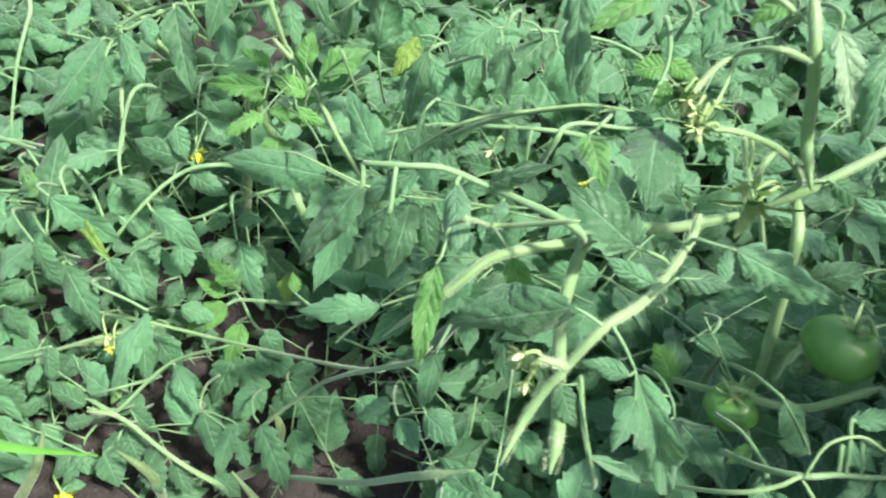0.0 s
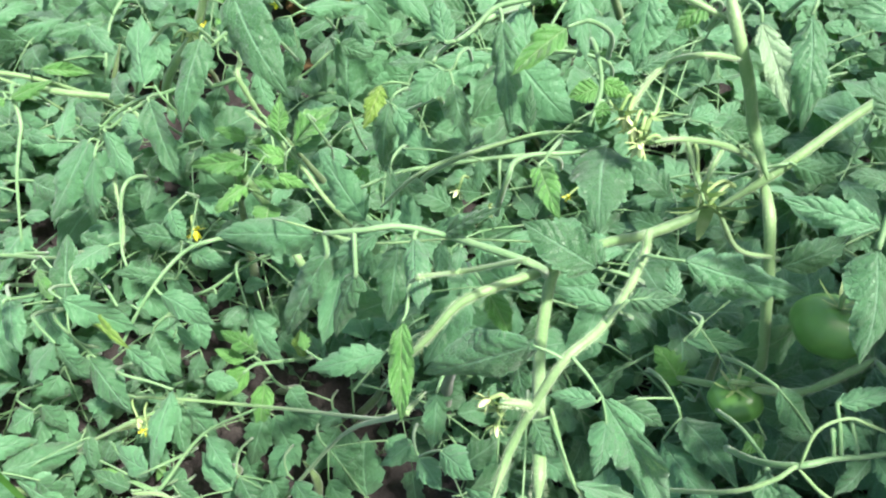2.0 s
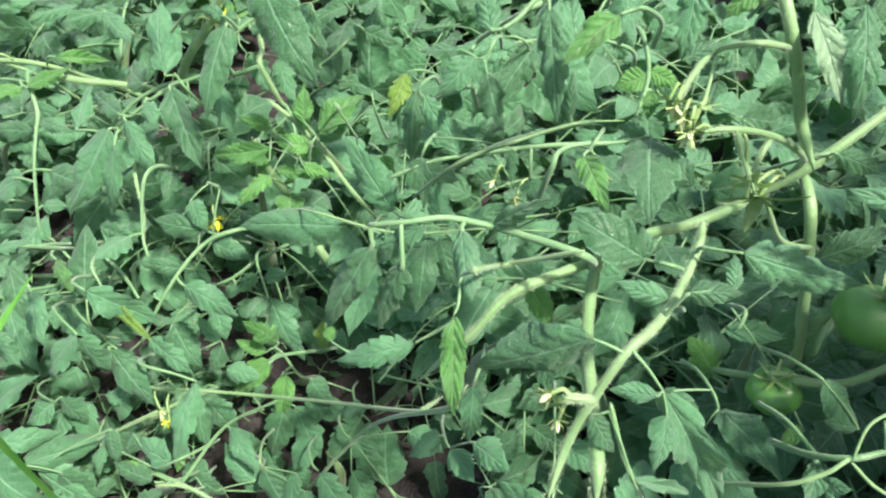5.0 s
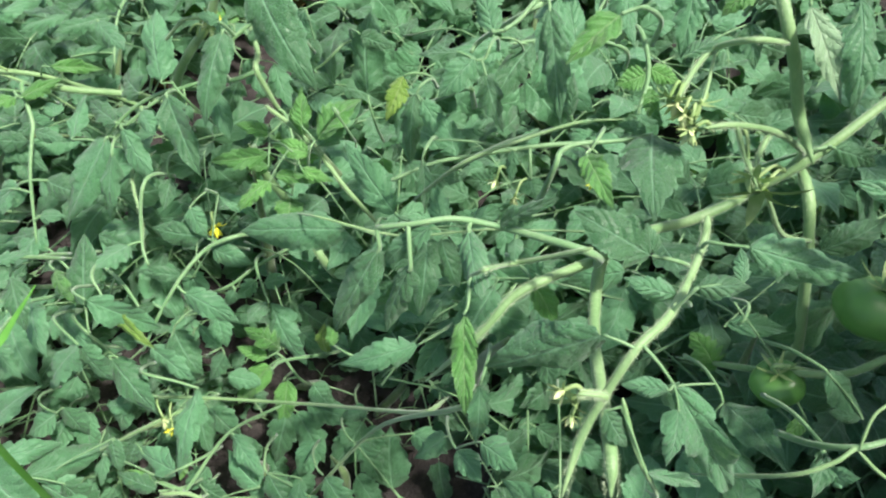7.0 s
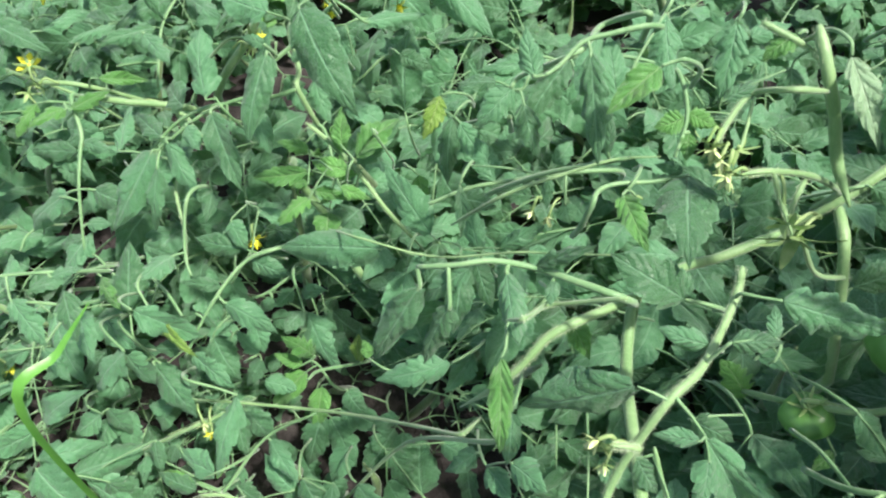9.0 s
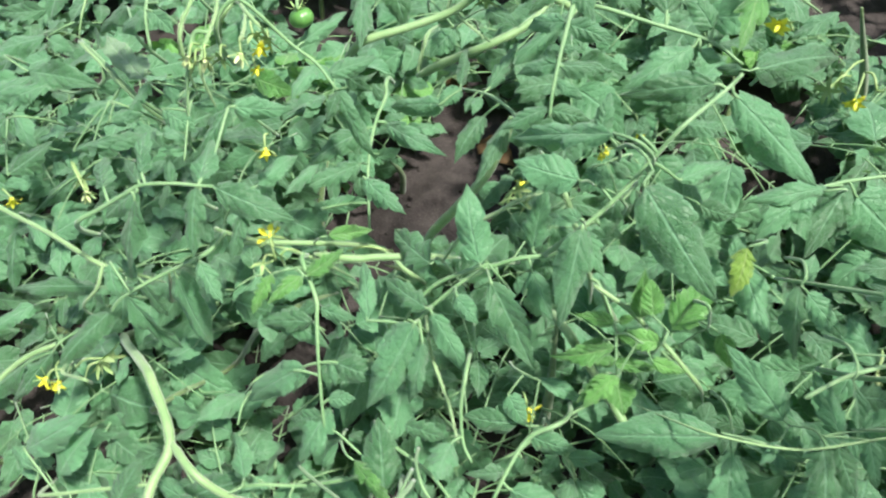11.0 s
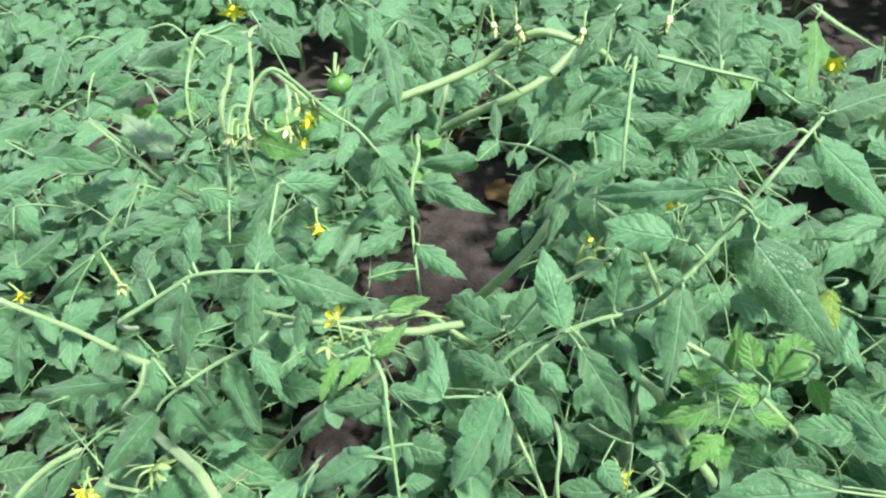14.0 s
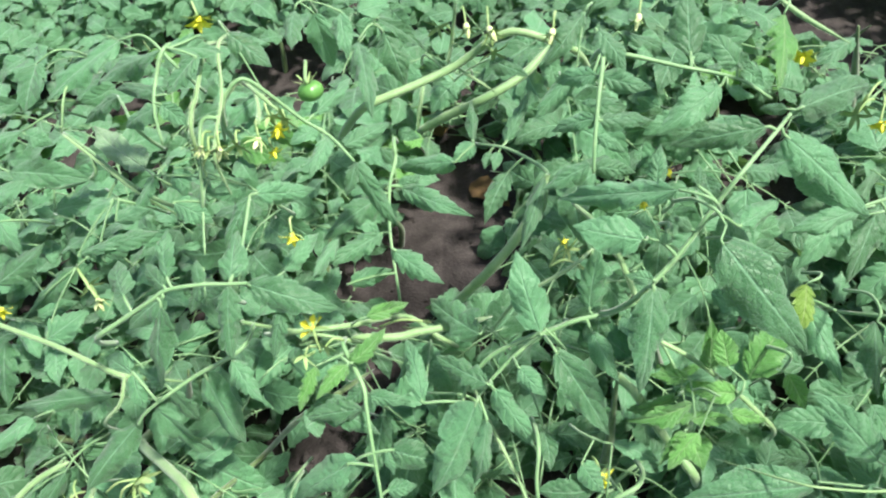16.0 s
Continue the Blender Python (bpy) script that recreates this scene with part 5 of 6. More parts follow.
f = leaf(b1, 0, (-0.319, 0.427, 0.233), (-0.339, 0.424, 0.234), (-0.361, 0.420, 0.235))
blade(f, (-0.361, 0.423, 0.237), (-0.417, 0.408, 0.234), 0.0210)
blade(f, (-0.345, 0.410, 0.223), (-0.321, 0.387, 0.196), 0.0219)
blade(f, (-0.317, 0.424, 0.231), (-0.295, 0.433, 0.231), 0.0113)
f = leaf(b1, 0, (-0.457, 0.491, 0.112), (-0.457, 0.501, 0.107))
blade(f, (-0.457, 0.501, 0.107), (-0.475, 0.546, 0.102), 0.0206)
blade(f, (-0.465, 0.451, 0.200), (-0.437, 0.434, 0.192), 0.0125)
f = leaf(b1, 0, (-0.314, 0.430, 0.216), (-0.317, 0.426, 0.213))
blade(f, (-0.317, 0.426, 0.213), (-0.306, 0.397, 0.187), 0.0186)
f = leaf(b1, 0, (-0.615, 0.454, 0.121), (-0.576, 0.431, 0.153))
blade(f, (-0.578, 0.436, 0.154), (-0.509, 0.399, 0.171), 0.0218)
blade(f, (-0.667, 0.537, 0.100), (-0.588, 0.553, 0.138), 0.0299)
stem(a2, 0.0010, 0.0008, (0.134, 0.527, 0.131), (0.104, 0.489, 0.182), (0.084, 0.481, 0.194), (0.042, 0.478, 0.199), (0.014, 0.476, 0.202), (-0.034, 0.469, 0.204), (-0.061, 0.469, 0.208), (-0.094, 0.473, 0.217), (-0.113, 0.483, 0.212), (-0.142, 0.523, 0.172))
f = leaf(a2, 0, (-0.010, 0.476, 0.193), (-0.012, 0.478, 0.195))
blade(f, (-0.013, 0.478, 0.195), (-0.028, 0.518, 0.223), 0.0182)
blade(f, (-0.016, 0.475, 0.193), (-0.003, 0.450, 0.165), 0.0182)
f = leaf(a2, 0, (0.082, 0.516, 0.249), (0.049, 0.511, 0.251), (0.005, 0.502, 0.251), (-0.021, 0.496, 0.250), (-0.049, 0.485, 0.245))
blade(f, (-0.003, 0.502, 0.251), (-0.017, 0.528, 0.271), 0.0223)
blade(f, (0.049, 0.494, 0.237), (0.053, 0.484, 0.226), 0.0185)
f = leaf(b4, 0, (0.146, 0.707, 0.199), (0.112, 0.709, 0.207), (0.064, 0.703, 0.210), (0.035, 0.697, 0.210))
blade(f, (0.064, 0.702, 0.209), (0.023, 0.654, 0.166), 0.0295)
blade(f, (0.069, 0.694, 0.202), (0.121, 0.662, 0.158), 0.0491)
blade(f, (0.035, 0.697, 0.210), (-0.019, 0.665, 0.183), 0.0295)
f = leaf(b1, 0, (-0.481, 0.787, 0.344), (-0.489, 0.755, 0.314), (-0.504, 0.741, 0.257))
blade(f, (-0.503, 0.739, 0.259), (-0.525, 0.732, 0.268), 0.0076)
f = leaf(b1, 0, (-0.572, 0.819, 0.262), (-0.590, 0.833, 0.274), (-0.614, 0.861, 0.278), (-0.649, 0.899, 0.279))
blade(f, (-0.567, 0.815, 0.265), (-0.580, 0.810, 0.253), 0.0081)
blade(f, (-0.602, 0.819, 0.257), (-0.629, 0.816, 0.247), 0.0121)
f = leaf(b1, 0, (-0.619, 0.849, 0.261), (-0.669, 0.872, 0.235), (-0.712, 0.901, 0.225))
blade(f, (-0.710, 0.899, 0.229), (-0.765, 0.885, 0.211), 0.0242)
blade(f, (-0.757, 0.885, 0.208), (-0.726, 0.839, 0.182), 0.0223)
blade(f, (-0.685, 0.867, 0.212), (-0.637, 0.854, 0.224), 0.0233)
f = leaf(b2, 0, (-0.289, 0.952, 0.257), (-0.269, 0.933, 0.238))
blade(f, (-0.235, 0.904, 0.276), (-0.202, 0.870, 0.273), 0.0212)
f = leaf(b2, 0, (-0.157, 0.801, 0.339), (-0.170, 0.777, 0.336))
blade(f, (-0.143, 0.807, 0.349), (-0.098, 0.798, 0.320), 0.0148)
f = leaf(b4, 0, (0.040, 0.672, 0.234), (0.026, 0.672, 0.233))
blade(f, (0.050, 0.787, 0.320), (0.011, 0.775, 0.307), 0.0174)
f = leaf(b3, 0, (-0.095, 0.548, 0.256), (-0.086, 0.559, 0.216))
blade(f, (-0.093, 0.575, 0.171), (-0.079, 0.562, 0.164), 0.0130)
f = leaf(b2, 0, (-0.313, 0.609, 0.170), (-0.345, 0.631, 0.146))
blade(f, (-0.335, 0.691, 0.133), (-0.350, 0.662, 0.127), 0.0124)
blade(f, (-0.345, 0.630, 0.148), (-0.337, 0.604, 0.142), 0.0093)
f = leaf(b3, 0, (-0.115, 0.714, 0.204), (-0.138, 0.697, 0.191), (-0.165, 0.687, 0.184))
blade(f, (-0.164, 0.684, 0.185), (-0.200, 0.671, 0.176), 0.0195)
blade(f, (-0.142, 0.690, 0.189), (-0.124, 0.678, 0.177), 0.0125)
f = leaf(a1, 0, (0.211, 0.451, 0.299), (0.222, 0.452, 0.301))
blade(f, (0.221, 0.449, 0.303), (0.250, 0.445, 0.291), 0.0147)
f = leaf(a2, 0, (-0.029, 0.485, 0.198), (-0.046, 0.487, 0.202))
blade(f, (-0.050, 0.488, 0.206), (-0.087, 0.528, 0.244), 0.0280)
blade(f, (-0.026, 0.479, 0.197), (-0.033, 0.431, 0.156), 0.0265)
blade(f, (0.001, 0.483, 0.198), (0.037, 0.497, 0.208), 0.0141)
blade(f, (0.006, 0.478, 0.194), (0.009, 0.453, 0.172), 0.0132)
blade(f, (-0.054, 0.478, 0.199), (-0.069, 0.465, 0.188), 0.0090)
f = leaf(a2, 0, (-0.072, 0.506, 0.167), (-0.074, 0.494, 0.157))
blade(f, (-0.074, 0.491, 0.158), (-0.091, 0.437, 0.112), 0.0292)
f = leaf(a1, 0, (0.083, 0.506, 0.385), (0.064, 0.535, 0.357), (0.043, 0.450, 0.400), (0.015, 0.485, 0.358), (0.008, 0.483, 0.350))
blade(f, (0.062, 0.532, 0.357), (0.048, 0.481, 0.341), 0.0215)
f = leaf(a2, 0, (0.004, 0.528, 0.290), (-0.031, 0.595, 0.224))
blade(f, (-0.048, 0.616, 0.220), (-0.042, 0.549, 0.199), 0.0246)
f = leaf(a1, 0, (-0.002, 0.494, 0.249), (0.030, 0.466, 0.295), (0.067, 0.448, 0.324), (0.078, 0.447, 0.328))
blade(f, (0.065, 0.447, 0.330), (0.065, 0.457, 0.355), 0.0089)
f = leaf(a1, 1, (0.155, 0.349, 0.271), (0.152, 0.348, 0.267))
blade(f, (0.213, 0.336, 0.182), (0.198, 0.325, 0.175), 0.0099)
f = leaf(a3, 2, (-0.128, 0.469, 0.041), (-0.154, 0.441, 0.076), (-0.159, 0.425, 0.089))
blade(f, (-0.127, 0.468, 0.044), (-0.128, 0.489, 0.062), 0.0142)
f = leaf(b1, 0, (-0.354, 0.511, 0.084), (-0.414, 0.509, 0.069), (-0.470, 0.510, 0.069), (-0.542, 0.502, 0.047))
blade(f, (-0.469, 0.514, 0.075), (-0.559, 0.499, 0.043), 0.0292)
blade(f, (-0.429, 0.501, 0.066), (-0.388, 0.442, 0.030), 0.0304)
blade(f, (-0.520, 0.499, 0.071), (-0.560, 0.520, 0.074), 0.0169)
f = leaf(b1, 0, (-0.345, 0.538, 0.100), (-0.302, 0.501, 0.107), (-0.277, 0.473, 0.089))
blade(f, (-0.316, 0.494, 0.097), (-0.330, 0.469, 0.080), 0.0167)
f = leaf(b1, 0, (-0.477, 0.576, 0.093), (-0.480, 0.560, 0.087))
blade(f, (-0.643, 0.523, 0.075), (-0.603, 0.557, 0.104), 0.0280)
blade(f, (-0.622, 0.521, 0.060), (-0.612, 0.479, 0.022), 0.0316)
blade(f, (-0.569, 0.466, 0.011), (-0.624, 0.442, -0.008), 0.0234)
blade(f, (-0.652, 0.488, 0.034), (-0.632, 0.463, 0.011), 0.0198)
f = leaf(b1, 0, (-0.683, 0.517, 0.042), (-0.673, 0.538, 0.063))
blade(f, (-0.680, 0.536, 0.061), (-0.709, 0.558, 0.064), 0.0122)
f = leaf(b1, 0, (-0.338, 0.473, 0.068), (-0.342, 0.491, 0.083))
blade(f, (-0.342, 0.490, 0.086), (-0.344, 0.544, 0.125), 0.0338)
f = leaf(a3, 0, (-0.277, 0.371, -0.008), (-0.242, 0.359, -0.011), (-0.201, 0.340, -0.016), (-0.137, 0.322, -0.021))
blade(f, (-0.200, 0.341, -0.012), (-0.211, 0.320, -0.037), 0.0159)
f = leaf(a3, 0, (-0.377, 0.350, -0.029), (-0.347, 0.347, -0.033))
blade(f, (-0.346, 0.347, -0.030), (-0.313, 0.304, -0.060), 0.0371)
blade(f, (-0.266, 0.333, -0.035), (-0.279, 0.309, -0.055), 0.0156)
stem(b1, 0.0029, 0.0025, (-0.581, 0.599, 0.043), (-0.573, 0.585, 0.073), (-0.567, 0.587, 0.077), (-0.556, 0.608, 0.063), (-0.526, 0.662, 0.021), (-0.459, 0.634, 0.132), (-0.420, 0.636, 0.158), (-0.408, 0.646, 0.154), (-0.391, 0.676, 0.125), material=OLD_STEM)
stem(b2, 0.0023, 0.0023, (-0.481, 0.707, 0.165), (-0.461, 0.677, 0.202), (-0.446, 0.669, 0.212), (-0.396, 0.671, 0.205), (-0.356, 0.731, 0.123), (-0.329, 0.705, 0.119), (-0.318, 0.704, 0.105), (-0.304, 0.720, 0.063))
stem(b2, 0.0018, 0.0014, (-0.507, 0.729, 0.169), (-0.488, 0.694, 0.206), (-0.474, 0.681, 0.215), (-0.402, 0.661, 0.201), (-0.372, 0.683, 0.136))
stem(a3, 0.0015, 0.0013, (-0.365, 0.508, -0.108), (-0.350, 0.473, -0.056), (-0.339, 0.460, -0.035), (-0.269, 0.436, 0.021), (-0.142, 0.416, 0.047), (-0.058, 0.369, 0.126), (-0.024, 0.336, 0.187), (-0.017, 0.339, 0.187), (-0.009, 0.360, 0.163))
stem(a2, 0.0017, 0.0013, (-0.152, 0.401, -0.102), (-0.142, 0.373, -0.045), (-0.134, 0.365, -0.020), (-0.070, 0.374, 0.084), (-0.001, 0.294, 0.272), (0.004, 0.297, 0.273), (0.010, 0.320, 0.251))
stem(b1, 0.0050, 0.0036, (-0.649, 0.731, 0.000), (-0.637, 0.688, 0.050), (-0.628, 0.670, 0.070), (-0.572, 0.611, 0.118), (-0.547, 0.581, 0.135), (-0.518, 0.526, 0.130), (-0.527, 0.489, 0.124), (-0.533, 0.445, 0.111), (-0.524, 0.401, 0.098))
stem(b1, 0.0036, 0.0022, (-0.518, 0.526, 0.130), (-0.487, 0.494, 0.136), (-0.467, 0.487, 0.104), (-0.461, 0.504, 0.044), (-0.460, 0.517, 0.018), (-0.458, 0.552, -0.042))
stem(b1, 0.0016, 0.0014, (-0.530, 0.493, 0.121), (-0.574, 0.491, 0.118), (-0.627, 0.492, 0.107), (-0.642, 0.501, 0.092), (-0.661, 0.532, 0.048))
stem(b1, 0.0014, 0.0011, (-0.602, 0.582, 0.133), (-0.592, 0.570, 0.161), (-0.623, 0.585, 0.149), (-0.617, 0.589, 0.157))
stem(a2, 0.0025, 0.0017, (-0.096, 0.342, -0.027), (-0.029, 0.305, 0.083), (0.010, 0.255, 0.233), (0.038, 0.245, 0.278))
stem(b1, 0.0020, 0.0016, (-0.494, 0.861, 0.266), (-0.478, 0.838, 0.316), (-0.466, 0.834, 0.335), (-0.454, 0.839, 0.342), (-0.433, 0.798, 0.355), (-0.414, 0.774, 0.349))
stem(b1, 0.0014, 0.0009, (-0.436, 0.805, 0.353), (-0.431, 0.777, 0.356), (-0.432, 0.762, 0.352))
stem(b2, 0.0020, 0.0014, (-0.274, 0.926, 0.264), (-0.268, 0.937, 0.276), (-0.262, 0.937, 0.306), (-0.259, 0.928, 0.329))
stem(b2, 0.0014, 0.0009, (-0.268, 0.937, 0.276), (-0.247, 0.914, 0.298), (-0.236, 0.895, 0.318))
stem(b1, 0.0014, 0.0011, (-0.580, 0.657, 0.211), (-0.587, 0.640, 0.197), (-0.605, 0.636, 0.181), (-0.616, 0.643, 0.159), (-0.631, 0.669, 0.106))
stem(b1, 0.0014, 0.0011, (-0.646, 0.606, 0.110), (-0.641, 0.615, 0.116), (-0.587, 0.586, 0.172))
stem(a1, 0.0017, 0.0013, (0.168, 0.439, 0.382), (0.145, 0.428, 0.392), (0.134, 0.447, 0.374), (0.119, 0.429, 0.369), (0.113, 0.418, 0.363))
stem(a1, 0.0010, 0.0008, (0.135, 0.446, 0.374), (0.128, 0.424, 0.366), (0.120, 0.406, 0.359))
stem(a1, 0.0021, 0.0015, (0.218, 0.489, 0.239), (0.205, 0.451, 0.292), (0.195, 0.436, 0.314), (0.167, 0.419, 0.342), (0.139, 0.408, 0.356), (0.122, 0.404, 0.357))
stem(a1, 0.0015, 0.0013, (0.142, 0.408, 0.355), (0.147, 0.397, 0.344), (0.148, 0.377, 0.343))
stem(a1, 0.0015, 0.0013, (0.165, 0.418, 0.342), (0.156, 0.403, 0.337), (0.150, 0.387, 0.337))
stem(a1, 0.0015, 0.0013, (0.162, 0.390, 0.323), (0.183, 0.396, 0.286), (0.218, 0.418, 0.254), (0.228, 0.433, 0.233), (0.241, 0.472, 0.181))
stem(a1, 0.0017, 0.0013, (0.061, 0.260, 0.346), (0.058, 0.260, 0.349), (0.049, 0.259, 0.352))
flower(b1, (-0.548, 0.485, 0.056), (-0.521, 0.467, 0.048), 0.0140, "bloom")
flower(b1, (-0.520, 0.480, 0.050), (-0.475, 0.460, 0.036), 0.0139, "bloom")
flower(b1, (-0.494, 0.479, 0.043), (-0.492, 0.463, 0.040), 0.0113, "bloom")
flower(b4, (0.072, 0.758, 0.280), (0.058, 0.733, 0.273), 0.0108, "bloom")
flower(b4, (0.072, 0.758, 0.281), (0.077, 0.740, 0.276), 0.0110, "calyx")
flower(b4, (0.073, 0.768, 0.285), (0.047, 0.746, 0.282), 0.0111, "calyx")
flower(a1, (0.052, 0.560, 0.172), (0.042, 0.541, 0.169), 0.0092, "wilted")
flower(a1, (0.124, 0.571, 0.160), (0.109, 0.561, 0.165), 0.0076, "bloom")
flower(b1, (-0.595, 0.574, 0.157), (-0.577, 0.581, 0.172), 0.0150, "calyx")
flower(b1, (-0.651, 0.610, 0.114), (-0.660, 0.600, 0.117), 0.0116, "bloom")
flower(a3, (-0.292, 0.317, -0.058), (-0.278, 0.304, -0.059), 0.0139, "bloom")
flower(b3, (-0.151, 0.709, 0.270), (-0.149, 0.695, 0.269), 0.0079, "bloom")
flower(b3, (-0.158, 0.693, 0.287), (-0.149, 0.681, 0.287), 0.0072, "bloom")
flower(b1, (-0.427, 0.784, 0.353), (-0.424, 0.771, 0.352), 0.0123, "calyx")
flower(b1, (-0.450, 0.772, 0.342), (-0.452, 0.758, 0.340), 0.0112, "calyx")
flower(b1, (-0.472, 0.774, 0.339), (-0.475, 0.760, 0.337), 0.0113, "calyx")
flower(b1, (-0.617, 0.744, 0.251), (-0.606, 0.727, 0.247), 0.0122, "calyx")
flower(b1, (-0.420, 0.641, 0.226), (-0.428, 0.632, 0.229), 0.0112, "calyx")
flower(b2, (-0.233, 0.654, 0.259), (-0.213, 0.648, 0.265), 0.0098, "calyx")
flower(b2, (-0.227, 0.674, 0.234), (-0.217, 0.681, 0.251), 0.0071, "bloom")
flower(b1, (-0.414, 0.628, 0.236), (-0.415, 0.637, 0.255), 0.0121, "bloom")
flower(b1, (-0.396, 0.635, 0.237), (-0.409, 0.628, 0.242), 0.0110, "calyx")
flower(b1, (-0.424, 0.783, 0.345), (-0.420, 0.768, 0.342), 0.0100, "bloom")
flower(b1, (-0.415, 0.782, 0.344), (-0.413, 0.772, 0.346), 0.0136, "calyx")
flower(b1, (-0.434, 0.774, 0.348), (-0.434, 0.758, 0.344), 0.0123, "wilted")
flower(b1, (-0.433, 0.781, 0.326), (-0.429, 0.765, 0.323), 0.0076, "bloom")
flower(b1, (-0.466, 0.776, 0.341), (-0.466, 0.761, 0.339), 0.0124, "wilted")
flower(b1, (-0.473, 0.776, 0.343), (-0.479, 0.762, 0.341), 0.0101, "wilted")
flower(b1, (-0.473, 0.862, 0.405), (-0.468, 0.845, 0.401), 0.0137, "bloom")
flower(b1, (-0.425, 0.731, 0.281), (-0.426, 0.716, 0.278), 0.0116, "bloom")
flower(b1, (-0.609, 0.732, 0.263), (-0.593, 0.706, 0.251), 0.0119, "wilted")
flower(b1, (-0.759, 0.802, 0.169), (-0.743, 0.789, 0.169), 0.0126, "bloom")
flower(b1, (-0.679, 0.637, 0.086), (-0.675, 0.618, 0.080), 0.0133, "bloom")
flower(b1, (-0.605, 0.582, 0.161), (-0.575, 0.583, 0.173), 0.0182, "calyx")
flower(b2, (-0.252, 0.946, 0.312), (-0.252, 0.926, 0.305), 0.0155, "bud")
flower(b2, (-0.232, 0.915, 0.326), (-0.235, 0.893, 0.318), 0.0170, "bud")
flower(b2, (-0.263, 0.941, 0.286), (-0.277, 0.942, 0.297), 0.0144, "calyx")
flower(b2, (-0.245, 0.889, 0.300), (-0.234, 0.879, 0.301), 0.0148, "calyx")
flower(b2, (-0.187, 0.834, 0.360), (-0.193, 0.817, 0.355), 0.0130, "bud")
flower(b2, (-0.120, 0.823, 0.368), (-0.127, 0.806, 0.363), 0.0127, "bud")
flower(b4, (0.006, 0.765, 0.321), (-0.007, 0.763, 0.330), 0.0115, "bloom")
flower(b4, (0.054, 0.745, 0.288), (0.033, 0.732, 0.287), 0.0140, "calyx")
flower(b3, (-0.222, 0.552, 0.143), (-0.219, 0.538, 0.141), 0.0126, "bloom")
flower(b2, (-0.377, 0.695, 0.163), (-0.338, 0.689, 0.169), 0.0071, "bud")
flower(b2, (-0.231, 0.661, 0.250), (-0.218, 0.664, 0.264), 0.0111, "calyx")
tomato(b2, (-0.397, 0.827, 0.329), 0.0109, (-0.193, 0.348, 1.244), (-0.397, 0.846, 0.346))
flower(a1, (0.117, 0.431, 0.363), (0.109, 0.420, 0.365), 0.0113, "calyx")
flower(a1, (0.122, 0.419, 0.360), (0.118, 0.406, 0.359), 0.0111, "calyx")
flower(a1, (0.124, 0.417, 0.354), (0.124, 0.416, 0.364), 0.0097, "calyx")
flower(a1, (0.054, 0.267, 0.334), (0.048, 0.258, 0.337), 0.0053, "wilted")
flower(a1, (0.167, 0.394, 0.338), (0.149, 0.384, 0.341), 0.0111, "calyx")
flower(a3, (-0.106, 0.785, 0.231), (-0.103, 0.768, 0.227), 0.0112, "bloom")
flower(a2, (0.029, 0.458, 0.281), (0.023, 0.446, 0.282), 0.0069, "wilted")
flower(a1, (0.055, 0.267, 0.335), (0.045, 0.265, 0.344), 0.0070, "wilted")
flower(a1, (0.059, 0.267, 0.335), (0.048, 0.262, 0.341), 0.0099, "calyx")
flower(a1, (0.132, 0.409, 0.351), (0.119, 0.404, 0.357), 0.0096, "wilted")
flower(a1, (0.119, 0.431, 0.363), (0.112, 0.418, 0.363), 0.0098, "wilted")
flower(a1, (0.121, 0.423, 0.360), (0.115, 0.411, 0.361), 0.0082, "wilted")
flower(a1, (0.147, 0.416, 0.350), (0.148, 0.392, 0.340), 0.0127, "calyx")
flower(a1, (0.167, 0.393, 0.338), (0.152, 0.380, 0.338), 0.0221, "calyx")
flower(a3, (-0.269, 0.420, 0.046), (-0.260, 0.404, 0.042), 0.0095, "wilted")
flower(a3, (-0.258, 0.420, 0.041), (-0.253, 0.399, 0.034), 0.0084, "bloom")
tomato(a1, (0.238, 0.370, 0.251), 0.0215, (0.204, 0.348, 1.241), (0.262, 0.372, 0.251))
tomato(a1, (0.195, 0.351, 0.199), 0.0161, (-0.378, 0.141, 1.274), (0.231, 0.355, 0.200))
grow_leaves()

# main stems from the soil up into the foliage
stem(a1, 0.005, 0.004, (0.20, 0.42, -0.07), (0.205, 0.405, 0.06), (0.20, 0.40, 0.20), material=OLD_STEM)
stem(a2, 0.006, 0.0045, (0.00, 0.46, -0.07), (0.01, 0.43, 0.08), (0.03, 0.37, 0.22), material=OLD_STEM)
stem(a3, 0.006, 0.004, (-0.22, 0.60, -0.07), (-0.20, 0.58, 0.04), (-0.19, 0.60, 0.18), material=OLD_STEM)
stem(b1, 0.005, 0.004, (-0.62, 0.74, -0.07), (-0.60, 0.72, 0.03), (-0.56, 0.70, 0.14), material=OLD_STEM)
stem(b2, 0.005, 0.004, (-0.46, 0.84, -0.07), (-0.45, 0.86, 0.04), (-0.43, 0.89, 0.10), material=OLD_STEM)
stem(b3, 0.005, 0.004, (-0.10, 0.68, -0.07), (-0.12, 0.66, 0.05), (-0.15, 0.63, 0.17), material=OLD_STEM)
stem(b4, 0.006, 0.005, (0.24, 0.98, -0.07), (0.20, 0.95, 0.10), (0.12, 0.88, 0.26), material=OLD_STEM)

